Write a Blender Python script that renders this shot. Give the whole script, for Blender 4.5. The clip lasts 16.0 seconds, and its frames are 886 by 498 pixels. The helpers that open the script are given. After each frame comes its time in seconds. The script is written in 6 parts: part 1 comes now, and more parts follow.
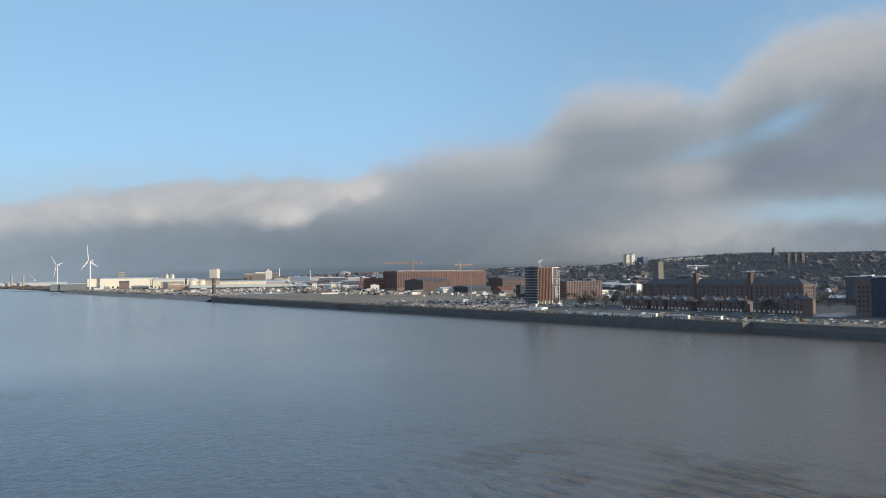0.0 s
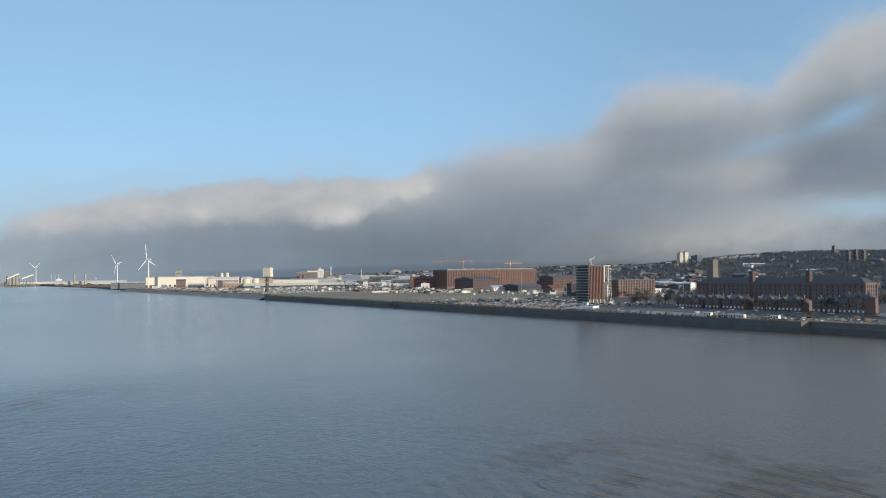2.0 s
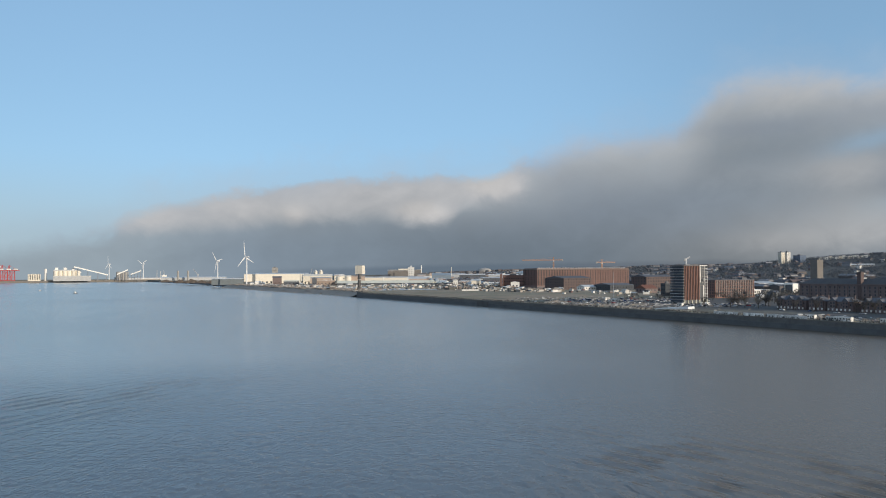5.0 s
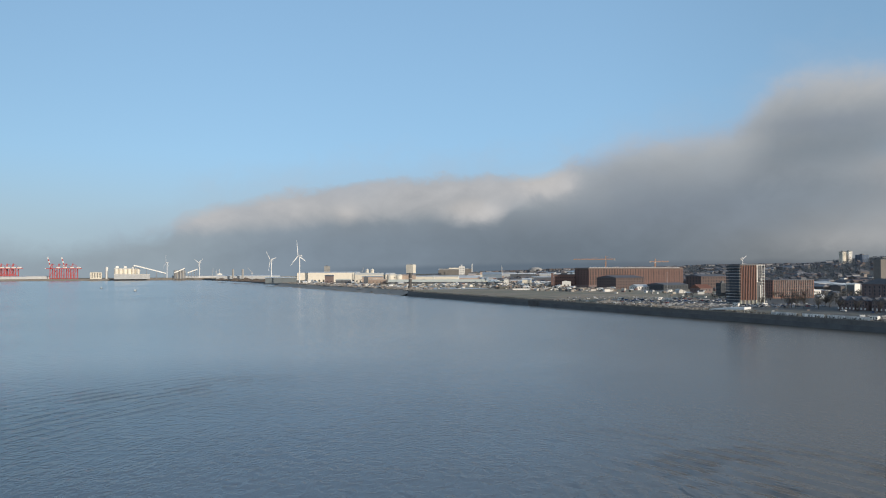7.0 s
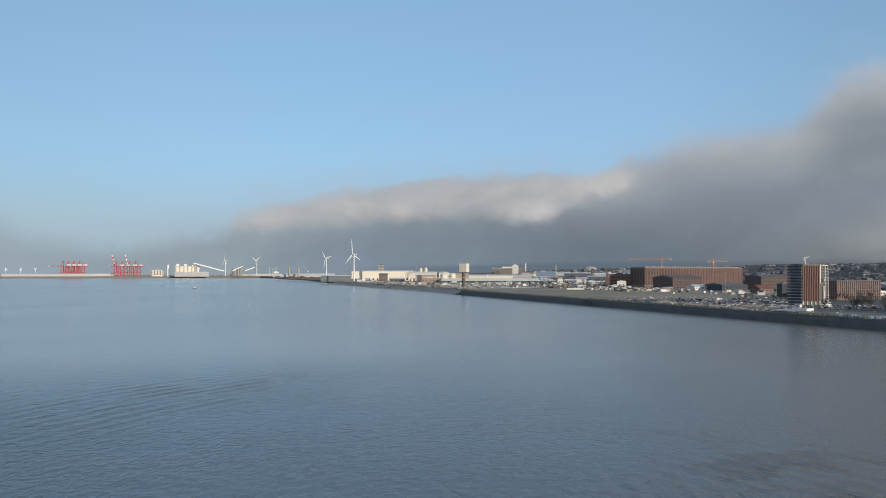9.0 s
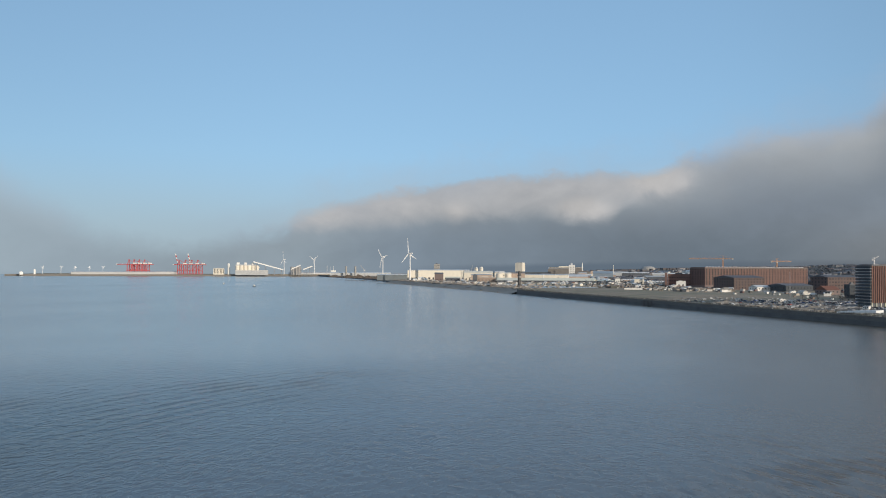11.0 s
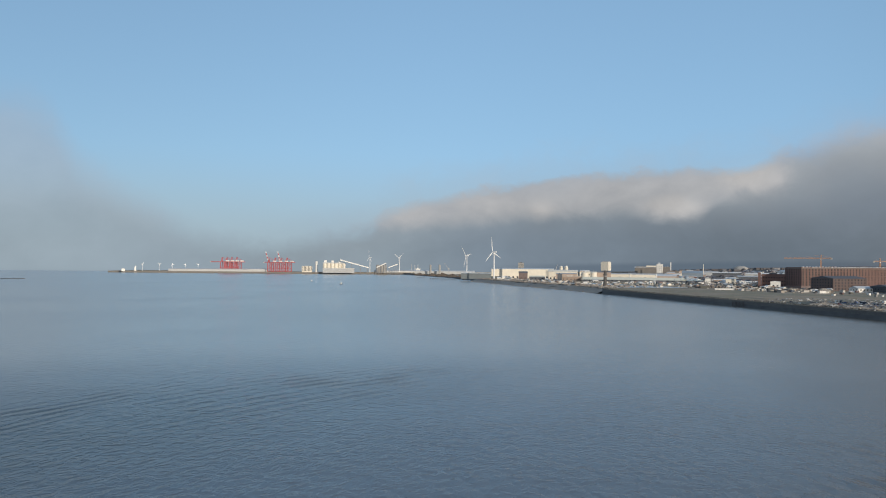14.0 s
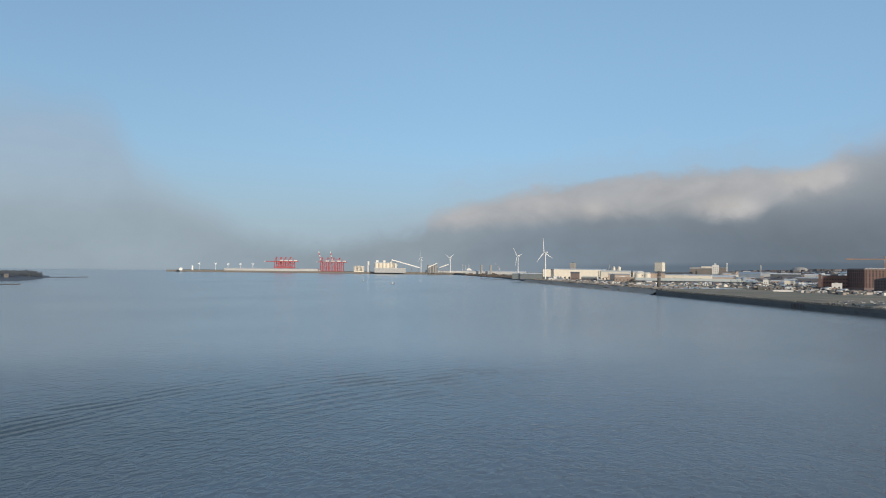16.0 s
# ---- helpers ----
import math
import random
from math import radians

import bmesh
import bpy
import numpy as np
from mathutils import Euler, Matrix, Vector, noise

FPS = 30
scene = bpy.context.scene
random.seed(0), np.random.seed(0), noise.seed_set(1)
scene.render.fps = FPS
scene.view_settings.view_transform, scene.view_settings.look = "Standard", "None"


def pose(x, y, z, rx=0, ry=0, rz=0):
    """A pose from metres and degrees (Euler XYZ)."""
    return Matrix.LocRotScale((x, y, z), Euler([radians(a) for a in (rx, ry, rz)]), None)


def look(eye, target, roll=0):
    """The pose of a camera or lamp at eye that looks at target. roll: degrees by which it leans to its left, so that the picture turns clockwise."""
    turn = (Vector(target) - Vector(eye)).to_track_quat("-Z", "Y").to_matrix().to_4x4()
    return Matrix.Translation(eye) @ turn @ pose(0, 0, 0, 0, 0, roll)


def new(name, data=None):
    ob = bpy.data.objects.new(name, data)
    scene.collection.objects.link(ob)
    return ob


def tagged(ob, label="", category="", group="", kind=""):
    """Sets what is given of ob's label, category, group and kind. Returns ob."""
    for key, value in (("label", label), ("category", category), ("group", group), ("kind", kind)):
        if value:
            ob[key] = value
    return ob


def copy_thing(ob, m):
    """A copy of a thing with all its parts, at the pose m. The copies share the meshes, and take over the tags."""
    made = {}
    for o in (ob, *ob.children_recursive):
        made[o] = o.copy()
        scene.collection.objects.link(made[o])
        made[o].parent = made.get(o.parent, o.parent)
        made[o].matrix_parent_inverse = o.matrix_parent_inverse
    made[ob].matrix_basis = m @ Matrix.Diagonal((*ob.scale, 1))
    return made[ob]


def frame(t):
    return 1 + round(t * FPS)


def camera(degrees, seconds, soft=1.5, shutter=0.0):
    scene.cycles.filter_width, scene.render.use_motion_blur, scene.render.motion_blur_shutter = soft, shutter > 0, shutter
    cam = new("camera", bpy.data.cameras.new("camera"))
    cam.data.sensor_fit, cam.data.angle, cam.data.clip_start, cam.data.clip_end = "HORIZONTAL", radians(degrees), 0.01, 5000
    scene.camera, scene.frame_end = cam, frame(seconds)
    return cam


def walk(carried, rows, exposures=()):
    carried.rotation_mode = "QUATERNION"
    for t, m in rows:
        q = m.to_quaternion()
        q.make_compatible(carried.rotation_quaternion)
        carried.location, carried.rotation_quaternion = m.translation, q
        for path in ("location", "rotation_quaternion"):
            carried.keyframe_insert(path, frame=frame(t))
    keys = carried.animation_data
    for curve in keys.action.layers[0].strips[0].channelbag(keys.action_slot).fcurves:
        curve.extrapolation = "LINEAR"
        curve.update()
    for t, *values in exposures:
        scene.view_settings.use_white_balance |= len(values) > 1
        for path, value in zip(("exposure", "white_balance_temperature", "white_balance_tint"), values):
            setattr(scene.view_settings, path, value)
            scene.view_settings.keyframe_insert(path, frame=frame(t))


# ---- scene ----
EYE = 40.0
cam = camera(57.75, 16.0, soft=1.05)


def gaze(yaw, pitch, roll):
    """The pose of the hovering camera: yaw to the left of +y, pitch up, roll."""
    a, b = radians(yaw), radians(pitch)
    way = Vector((-math.sin(a) * math.cos(b), math.cos(a) * math.cos(b), math.sin(b)))
    return look((0, 0, EYE), Vector((0, 0, EYE)) + 100 * way, roll)


walk(cam, [(t, gaze(a, b, c)) for t, a, b, c in (
    (0.0, -0.00, 1.789, -0.67), (0.5, 0.83, 1.774, -0.81), (1.0, 1.69, 1.767, -0.79), (1.5, 2.61, 1.737, -0.78),
    (2.0, 3.57, 1.719, -0.70), (2.5, 4.82, 1.713, -0.60), (3.0, 6.08, 1.691, -0.56), (3.5, 7.31, 1.688, -0.52),
    (4.0, 8.35, 1.691, -0.44), (6.5, 12.48, 1.623, -0.21), (7.0, 13.59, 1.616, -0.18), (7.5, 14.71, 1.595, -0.12),
    (8.0, 15.72, 1.585, -0.08), (8.5, 16.58, 1.570, -0.02), (9.0, 17.40, 1.542, 0.06), (11.5, 22.49, 1.452, 0.29),
    (12.0, 23.57, 1.419, 0.34), (12.5, 24.46, 1.401, 0.39), (13.0, 25.40, 1.390, 0.40), (13.5, 26.32, 1.355, 0.48),
    (14.0, 27.36, 1.335, 0.53), (14.5, 28.25, 1.327, 0.56), (15.0, 29.04, 1.321, 0.62), (15.5, 29.99, 1.314, 0.66),
    (16.0, 31.00, 1.306, 0.71))], exposures=((0.0, 0.24), (4.0, 0.17), (9.0, 0.08), (16.0, 0.0)))

# ---- world, sun ----
SUN_AZ, SUN_EL = 118.0, 12.0          # degrees clockwise from +y, degrees up
world = bpy.data.worlds.new("winter_sky")
scene.world = world
world.use_nodes = True
wt = world.node_tree
wt.nodes.clear()


class Net:
    """Short spellings for node graphs."""

    def __init__(self, tree):
        self.tree = tree

    def put(self, socket, value):
        if isinstance(value, bpy.types.NodeSocket):
            self.tree.links.new(value, socket)
        elif value is not None:
            socket.default_value = value

    def node(self, kind):
        return self.tree.nodes.new(kind)

    def scale(self, v, k):
        n = self.node("ShaderNodeVectorMath")
        n.operation = "SCALE"
        self.put(n.inputs[0], v), self.put(n.inputs[3], k)
        return n.outputs[0]

    def m(self, op, a, b=None, c=None, clamp=False):
        n = self.node("ShaderNodeMath")
        n.operation, n.use_clamp = op, clamp
        for i, value in enumerate((a, b, c)):
            self.put(n.inputs[i], value)
        return n.outputs[0]

    def mix(self, f, a, b):
        n = self.node("ShaderNodeMix")
        n.data_type = "RGBA"
        self.put(n.inputs[0], f), self.put(n.inputs[6], a), self.put(n.inputs[7], b)
        return n.outputs[2]

    def step(self, x, lo, hi, kind="SMOOTHSTEP"):
        n = self.node("ShaderNodeMapRange")
        n.interpolation_type = kind
        self.put(n.inputs[0], x), self.put(n.inputs[1], lo), self.put(n.inputs[2], hi)
        return n.outputs[0]

    def noise(self, vec, scale, detail=4.0, rough=0.55, distort=0.0):
        n = self.node("ShaderNodeTexNoise")
        self.put(n.inputs["Vector"], vec), self.put(n.inputs["Scale"], scale), self.put(n.inputs["Detail"], detail)
        self.put(n.inputs["Roughness"], rough), self.put(n.inputs["Distortion"], distort)
        return n.outputs[0]

    def xyz(self, x, y, z=0.0):
        n = self.node("ShaderNodeCombineXYZ")
        self.put(n.inputs[0], x), self.put(n.inputs[1], y), self.put(n.inputs[2], z)
        return n.outputs[0]

    def split(self, v):
        n = self.node("ShaderNodeSeparateXYZ")
        self.put(n.inputs[0], v)
        return n.outputs

    def curve(self, x, lo, hi, top, points):
        """A smooth function of x between lo and hi, up to top, through points."""
        n = self.node("ShaderNodeFloatCurve")
        c = n.mapping.curves[0]
        pts = [((a - lo) / (hi - lo), b / top) for a, b in points]
        c.points[0].location, c.points[1].location = pts[0], pts[-1]
        for p in pts[1:-1]:
            c.points.new(*p)
        n.mapping.update()
        self.put(n.inputs[1], self.m("DIVIDE", self.m("SUBTRACT", x, lo), hi - lo, clamp=True))
        return self.m("MULTIPLY", n.outputs[0], top)


w = Net(wt)
way = w.node("ShaderNodeTexCoord").outputs["Generated"]
dx, dy, dz = w.split(way)
azim = w.m("MULTIPLY", w.m("ARCTAN2", w.m("MULTIPLY", dx, -1.0), dy), 57.2958)
elev = w.m("MULTIPLY", w.m("ARCSINE", dz), 57.2958)

sky = w.node("ShaderNodeTexSky")
sky.sky_type, sky.sun_disc, sky.sun_elevation, sky.sun_rotation = "NISHITA", False, radians(SUN_EL), radians(SUN_AZ)
sky.altitude, sky.air_density, sky.dust_density, sky.ozone_density = 0.0, 1.0, 1.0, 1.6
SKY = 0.11

# cloud bank: its upper edge in degrees, round the view
lay = w.xyz(w.m("MULTIPLY", azim, 0.7), elev)
wob = w.m("SUBTRACT", w.noise(lay, 0.16, 5.0, 0.5), 0.5)
fine = w.m("SUBTRACT", w.noise(lay, 0.5, 6.0, 0.55, 0.4), 0.5)
curl = w.m("SUBTRACT", w.noise(lay, 1.15, 5.0, 0.55, 0.8), 0.5)
edge = w.curve(azim, -90, 90, 20.0, (
    (-90, 9.0), (-60, 13.0), (-40, 16.0), (-30, 16.6), (-27, 16.5), (-24.5, 16.2), (-21.7, 15.0), (-19.6, 13.1), (-18.6, 12.5), (-15.8, 13.1), (-12.5, 13.4),
    (-9.6, 13.1), (-8.3, 12.1), (-7.2, 11.1), (-6, 10.3), (-2.6, 9.9), (0.9, 9.4), (2.3, 8.8), (4.2, 8.3), (5.4, 7.6), (7.3, 7.2), (13, 7.15), (17, 6.9),
    (22.3, 6.2), (27, 5.3), (30, 4.7), (31.6, 4.1), (32.4, 3.4), (34.6, 2.75), (37, 2.2), (40, 1.9), (43, 2.1), (45, 2.7), (47, 3.8), (49, 5.0),
    (51.5, 6.8), (52.8, 8.8), (54.2, 10.4), (57, 10.9), (62, 10.8), (75, 11.0), (90, 8.0)))
left = w.step(azim, 38.0, 54.0)
billow = w.m("MULTIPLY", w.step(azim, 1.0, 8.0), w.step(azim, 33.0, 26.0))
ragged = w.m("ADD", w.m("MULTIPLY", wob, 1.7), w.m("ADD", w.m("MULTIPLY", fine, 1.7), w.m("MULTIPLY", curl, 0.8)))
depth = w.m("SUBTRACT", w.m("ADD", edge, ragged), elev)
soft = w.m("ADD", w.m("SUBTRACT", 1.6, w.m("MULTIPLY", billow, 0.7)), w.m("MULTIPLY", left, 1.3))
cover = w.m("MULTIPLY", w.step(depth, w.m("MULTIPLY", soft, -0.5), soft), w.m("SUBTRACT", 0.97, w.m("MULTIPLY", left, w.m("ADD", 0.38, w.m("MULTIPLY", w.step(elev, 3.2, 5.6), 0.14)))))


# thin wisps over the upper edge
veil = w.m("MULTIPLY", w.step(w.m("ADD", depth, w.m("MULTIPLY", fine, 2.5)), -2.6, 0.6), w.m("MULTIPLY", w.step(azim, 44.0, 34.0), 0.24))
cover = w.m("MAXIMUM", cover, veil)


def puff(a, e, ra, re, tight=1.0, tilt=0.0):
    """A soft round place in the bank, 1 at its middle; a tight one has a flatter middle and a clearer, ragged rim."""
    p = w.m("ADD", w.m("DIVIDE", w.m("SUBTRACT", azim, a), ra), w.m("MULTIPLY", wob, 1.4))
    rise = w.m("SUBTRACT", w.m("SUBTRACT", elev, e), w.m("MULTIPLY", w.m("SUBTRACT", azim, a), tilt))
    q = w.m("ADD", w.m("DIVIDE", rise, re), w.m("ADD", w.m("MULTIPLY", fine, 1.1), w.m("MULTIPLY", curl, 0.3)))
    r = w.m("ADD", w.m("MULTIPLY", p, p), w.m("MULTIPLY", q, q))
    return w.m("EXPONENT", w.m("MULTIPLY", w.m("POWER", r, tight), -1.0))


def total(*terms):
    out = terms[0]
    for t in terms[1:]:
        out = w.m("ADD", out, t)
    return out


def part_of(k, *args):
    return w.m("MULTIPLY", puff(*args), k)


gaps = total(part_of(0.45, -18.2, 8.2, 2.4, 0.7, 1.0, -0.2), part_of(0.75, -23.0, 9.6, 2.0, 0.75, 1.0, -0.4), part_of(1.0, -26.0, 3.8, 6.0, 0.9, 1.2))
cover = w.m("MULTIPLY", cover, w.m("SUBTRACT", 1.0, w.m("MULTIPLY", gaps, 0.8), clamp=True))
# the sunlit billows of the northern half end in a flat base
floor_of = w.curve(azim, 0, 40, 8.0, ((0, 5.6), (4, 5.3), (6, 5.0), (8.4, 4.8), (9.6, 3.7), (11.5, 3.45), (13, 3.6), (14.6, 3.95), (17, 3.8), (19.3, 3.5), (20.4, 3.3), (21.6, 3.55), (24, 3.45), (28, 3.2), (31, 3.0), (40, 2.0)))
lobes = w.m("MULTIPLY", w.m("MULTIPLY", w.step(w.m("ADD", azim, w.m("ADD", w.m("MULTIPLY", fine, 2.5), w.m("MULTIPLY", wob, 3.0))), 3.9, 5.2), w.step(azim, 36.0, 30.0)),
            w.step(w.m("SUBTRACT", w.m("ADD", elev, w.m("ADD", w.m("MULTIPLY", fine, 1.5), w.m("MULTIPLY", wob, 0.8))), floor_of), -0.65, 0.75))
lit = total(part_of(1.0, 6.3, 6.2, 2.1, 1.0, 1.5), part_of(0.45, 10.5, 5.9, 3.5, 0.8), part_of(1.0, 11.4, 4.3, 1.7, 0.75, 1.5), part_of(0.75, 20.3, 4.2, 0.9, 0.7), part_of(0.35, 16.0, 5.6, 3.0, 0.8),
            part_of(0.5, 24.5, 4.7, 4.0, 0.8), part_of(0.5, 30.2, 3.9, 1.8, 0.7), part_of(0.2, -3.0, 8.6, 6.0, 0.8), part_of(0.36, -14.2, 11.9, 5.2, 1.5, 1.4),
            part_of(0.36, -25.8, 13.8, 6.5, 2.6, 1.4), part_of(0.12, -9.0, 6.6, 7.0, 1.2), part_of(0.45, -17.0, 6.4, 3.2, 1.3), part_of(0.5, -19.0, 3.3, 7.0, 1.6), part_of(0.3, -14.0, 2.0, 6.0, 0.9))
dim = total(part_of(1.2, -24.4, 7.0, 4.6, 1.25, 1.6, -0.22), part_of(0.8, -28.8, 8.6, 4.2, 1.7, 1.4), part_of(0.45, -12.3, 9.5, 4.2, 0.7), part_of(0.4, -2.0, 4.5, 8.0, 2.0),
            part_of(0.7, -27.0, 2.2, 5.0, 0.65), part_of(0.35, -18.0, 10.2, 2.4, 0.8), part_of(0.2, 1.5, 6.6, 3.0, 1.0))
body = w.mix(w.step(depth, 0.2, 2.4), (0.335, 0.415, 0.52, 1), (0.346, 0.37, 0.392, 1))
body = w.mix(w.step(depth, 1.0, 6.0), body, (0.192, 0.225, 0.26, 1))
low = w.step(elev, 5.0, 0.8)
lowtone = w.mix(w.step(azim, -14.0, 3.0), (0.165, 0.178, 0.188, 1), (0.140, 0.174, 0.212, 1))
lowtone = w.mix(w.step(azim, 6.0, 26.0), lowtone, (0.20, 0.25, 0.305, 1))
lowtone = w.mix(w.step(azim, 23.0, 34.0), lowtone, (0.265, 0.32, 0.365, 1))
lowtone = w.mix(left, lowtone, (0.26, 0.33, 0.40, 1))
body = w.mix(w.m("MULTIPLY", low, w.step(azim, -22.0, -6.0)), body, lowtone)
under = w.m("MULTIPLY", w.m("MULTIPLY", w.step(azim, 2.0, 7.0), w.step(azim, 36.0, 31.0)), w.m("SUBTRACT", 1.0, lobes))
body = w.mix(w.m("MULTIPLY", under, w.m("MULTIPLY", w.step(elev, 6.0, 3.2), 0.45)), body, lowtone)
body = w.mix(w.m("MULTIPLY", lobes, 0.75), body, (0.385, 0.388, 0.40, 1))
lit = w.m("MULTIPLY", lit, w.m("MAXIMUM", lobes, w.step(azim, 6.0, 2.0)))
body = w.mix(w.m("MULTIPLY", lit, 0.9, clamp=True), body, (0.50, 0.485, 0.475, 1))
body = w.mix(w.m("MULTIPLY", dim, 0.75, clamp=True), body, (0.185, 0.215, 0.27, 1))
body = w.mix(left, body, w.mix(w.step(elev, 2.0, 7.0), (0.285, 0.34, 0.39, 1), (0.37, 0.385, 0.425, 1)))
grain = total(1.0, w.m("MULTIPLY", fine, w.m("ADD", 0.26, w.m("MULTIPLY", lobes, 0.14))), w.m("MULTIPLY", curl, w.m("ADD", 0.04, w.m("MULTIPLY", lobes, 0.04))), w.m("MULTIPLY", wob, 0.35))
scaled = w.scale(body, w.m("DIVIDE", grain, SKY))
# thin haze low over the sea, and the far water under the horizon
blue = w.mix(w.step(elev, 8.0, 34.0, "LINEAR"), (0.31 / SKY, 0.565 / SKY, 0.86 / SKY, 1), (0.21 / SKY, 0.37 / SKY, 0.60 / SKY, 1))
blue = w.scale(blue, w.m("SUBTRACT", 1.0, w.m("ADD", w.m("MULTIPLY", w.step(azim, 24.0, 60.0), 0.16), w.m("MULTIPLY", w.step(azim, 6.0, -16.0), 0.16))))
clear = w.mix(0.72, sky.outputs[0], blue)
# the open sky behind the eye: thin haze, brighter on the sun's side
haze = w.mix(w.step(w.m("ABSOLUTE", w.m("SUBTRACT", w.m("ABSOLUTE", w.m("SUBTRACT", azim, -SUN_AZ)), 180.0)), 150.0, 60.0), (0.50 / SKY, 0.52 / SKY, 0.54 / SKY, 1), (0.30 / SKY, 0.40 / SKY, 0.54 / SKY, 1))
clear = w.mix(w.m("MULTIPLY", w.step(w.m("ABSOLUTE", azim), 60.0, 115.0), w.step(elev, 80.0, 20.0)), clear, haze)
clear = w.mix(w.m("MULTIPLY", w.step(elev, 8.5, 0.0), 0.85), clear, (0.37 / SKY, 0.46 / SKY, 0.505 / SKY, 1))
air = w.mix(cover, clear, scaled)
# far hills, pale in the distance
hills = w.curve(azim, -16, 26, 1.0, ((-16, 0.70), (-13, 0.66), (-10.6, 0.65), (-8.6, 0.78), (-7, 0.67), (-4, 0.69), (0, 0.67), (3.3, 0.64), (7, 0.61), (10.7, 0.53), (16, 0.40), (22, 0.25), (26, 0.1)))
hill = w.m("MULTIPLY", w.step(w.m("SUBTRACT", w.m("ADD", hills, w.m("MULTIPLY", w.noise(w.xyz(azim, 0.0), 1.7, 4.0, 0.6), 0.1)), elev), -0.12, 0.3), w.step(azim, 26.0, 16.0))
air = w.mix(w.m("MULTIPLY", hill, 0.55), air, w.mix(w.step(azim, -4.0, 6.0), (0.105 / SKY, 0.125 / SKY, 0.155 / SKY, 1), (0.085 / SKY, 0.12 / SKY, 0.165 / SKY, 1)))
air = w.mix(w.step(elev, -0.2, -0.7), air, (0.24 / SKY, 0.30 / SKY, 0.36 / SKY, 1))
bg = w.node("ShaderNodeBackground")
w.put(bg.inputs[0], air), w.put(bg.inputs[1], SKY)
wt.links.new(bg.outputs[0], w.node("ShaderNodeOutputWorld").inputs[0])

sun = new("sun", bpy.data.lights.new("sun", "SUN"))
sun.data.energy, sun.data.angle, sun.data.color = 3.2, radians(0.6), (1.0, 0.88, 0.73)
sa, se = radians(SUN_AZ), radians(SUN_EL)
sun.matrix_world = look((900 * math.sin(sa) * math.cos(se), 900 * math.cos(sa) * math.cos(se), 900 * math.sin(se)), (0, 0, 0))


# ---- materials ----
def material(name, tone, rough=0.8, spread=0.25, size=4.0, second=0.4, metal=0.0, bump=0.0, each=0.0, tint=None):
    """A weathered surface: tone varied by grain and by broad stains (size in metres), and from piece to piece."""
    mat = bpy.data.materials.new(name)
    mat.use_nodes = True
    t = Net(mat.node_tree)
    bsdf = mat.node_tree.nodes["Principled BSDF"]
    place = t.node("ShaderNodeNewGeometry").outputs["Position"]
    broad = t.m("SUBTRACT", t.noise(place, 1.0 / size, 4.0, 0.6), 0.5)
    grit = t.m("SUBTRACT", t.noise(place, 6.0 / size, 3.0, 0.6), 0.5)
    k = t.m("ADD", 1.0, t.m("ADD", t.m("MULTIPLY", broad, 2.2 * spread), t.m("MULTIPLY", grit, 2.0 * spread * second)))
    if each:
        rnd = t.node("ShaderNodeObjectInfo").outputs["Random"]
        k = t.m("MULTIPLY", k, t.m("ADD", 1.0 - each, t.m("MULTIPLY", rnd, 2 * each)))
    col = t.mix(t.m("ADD", t.m("MULTIPLY", broad, 1.4), 0.4, clamp=True), (*tone, 1), (*(tint or tone), 1))
    t.put(bsdf.inputs["Base Color"], t.scale(col, k))
    t.put(bsdf.inputs["Roughness"], t.m("ADD", rough, t.m("MULTIPLY", grit, 0.25), clamp=True))
    bsdf.inputs["Metallic"].default_value = metal
    if bump:
        b = t.node("ShaderNodeBump")
        b.inputs["Strength"].default_value = bump
        t.put(b.inputs["Height"], t.m("ADD", grit, broad))
        t.put(bsdf.inputs["Normal"], b.outputs[0])
    return mat


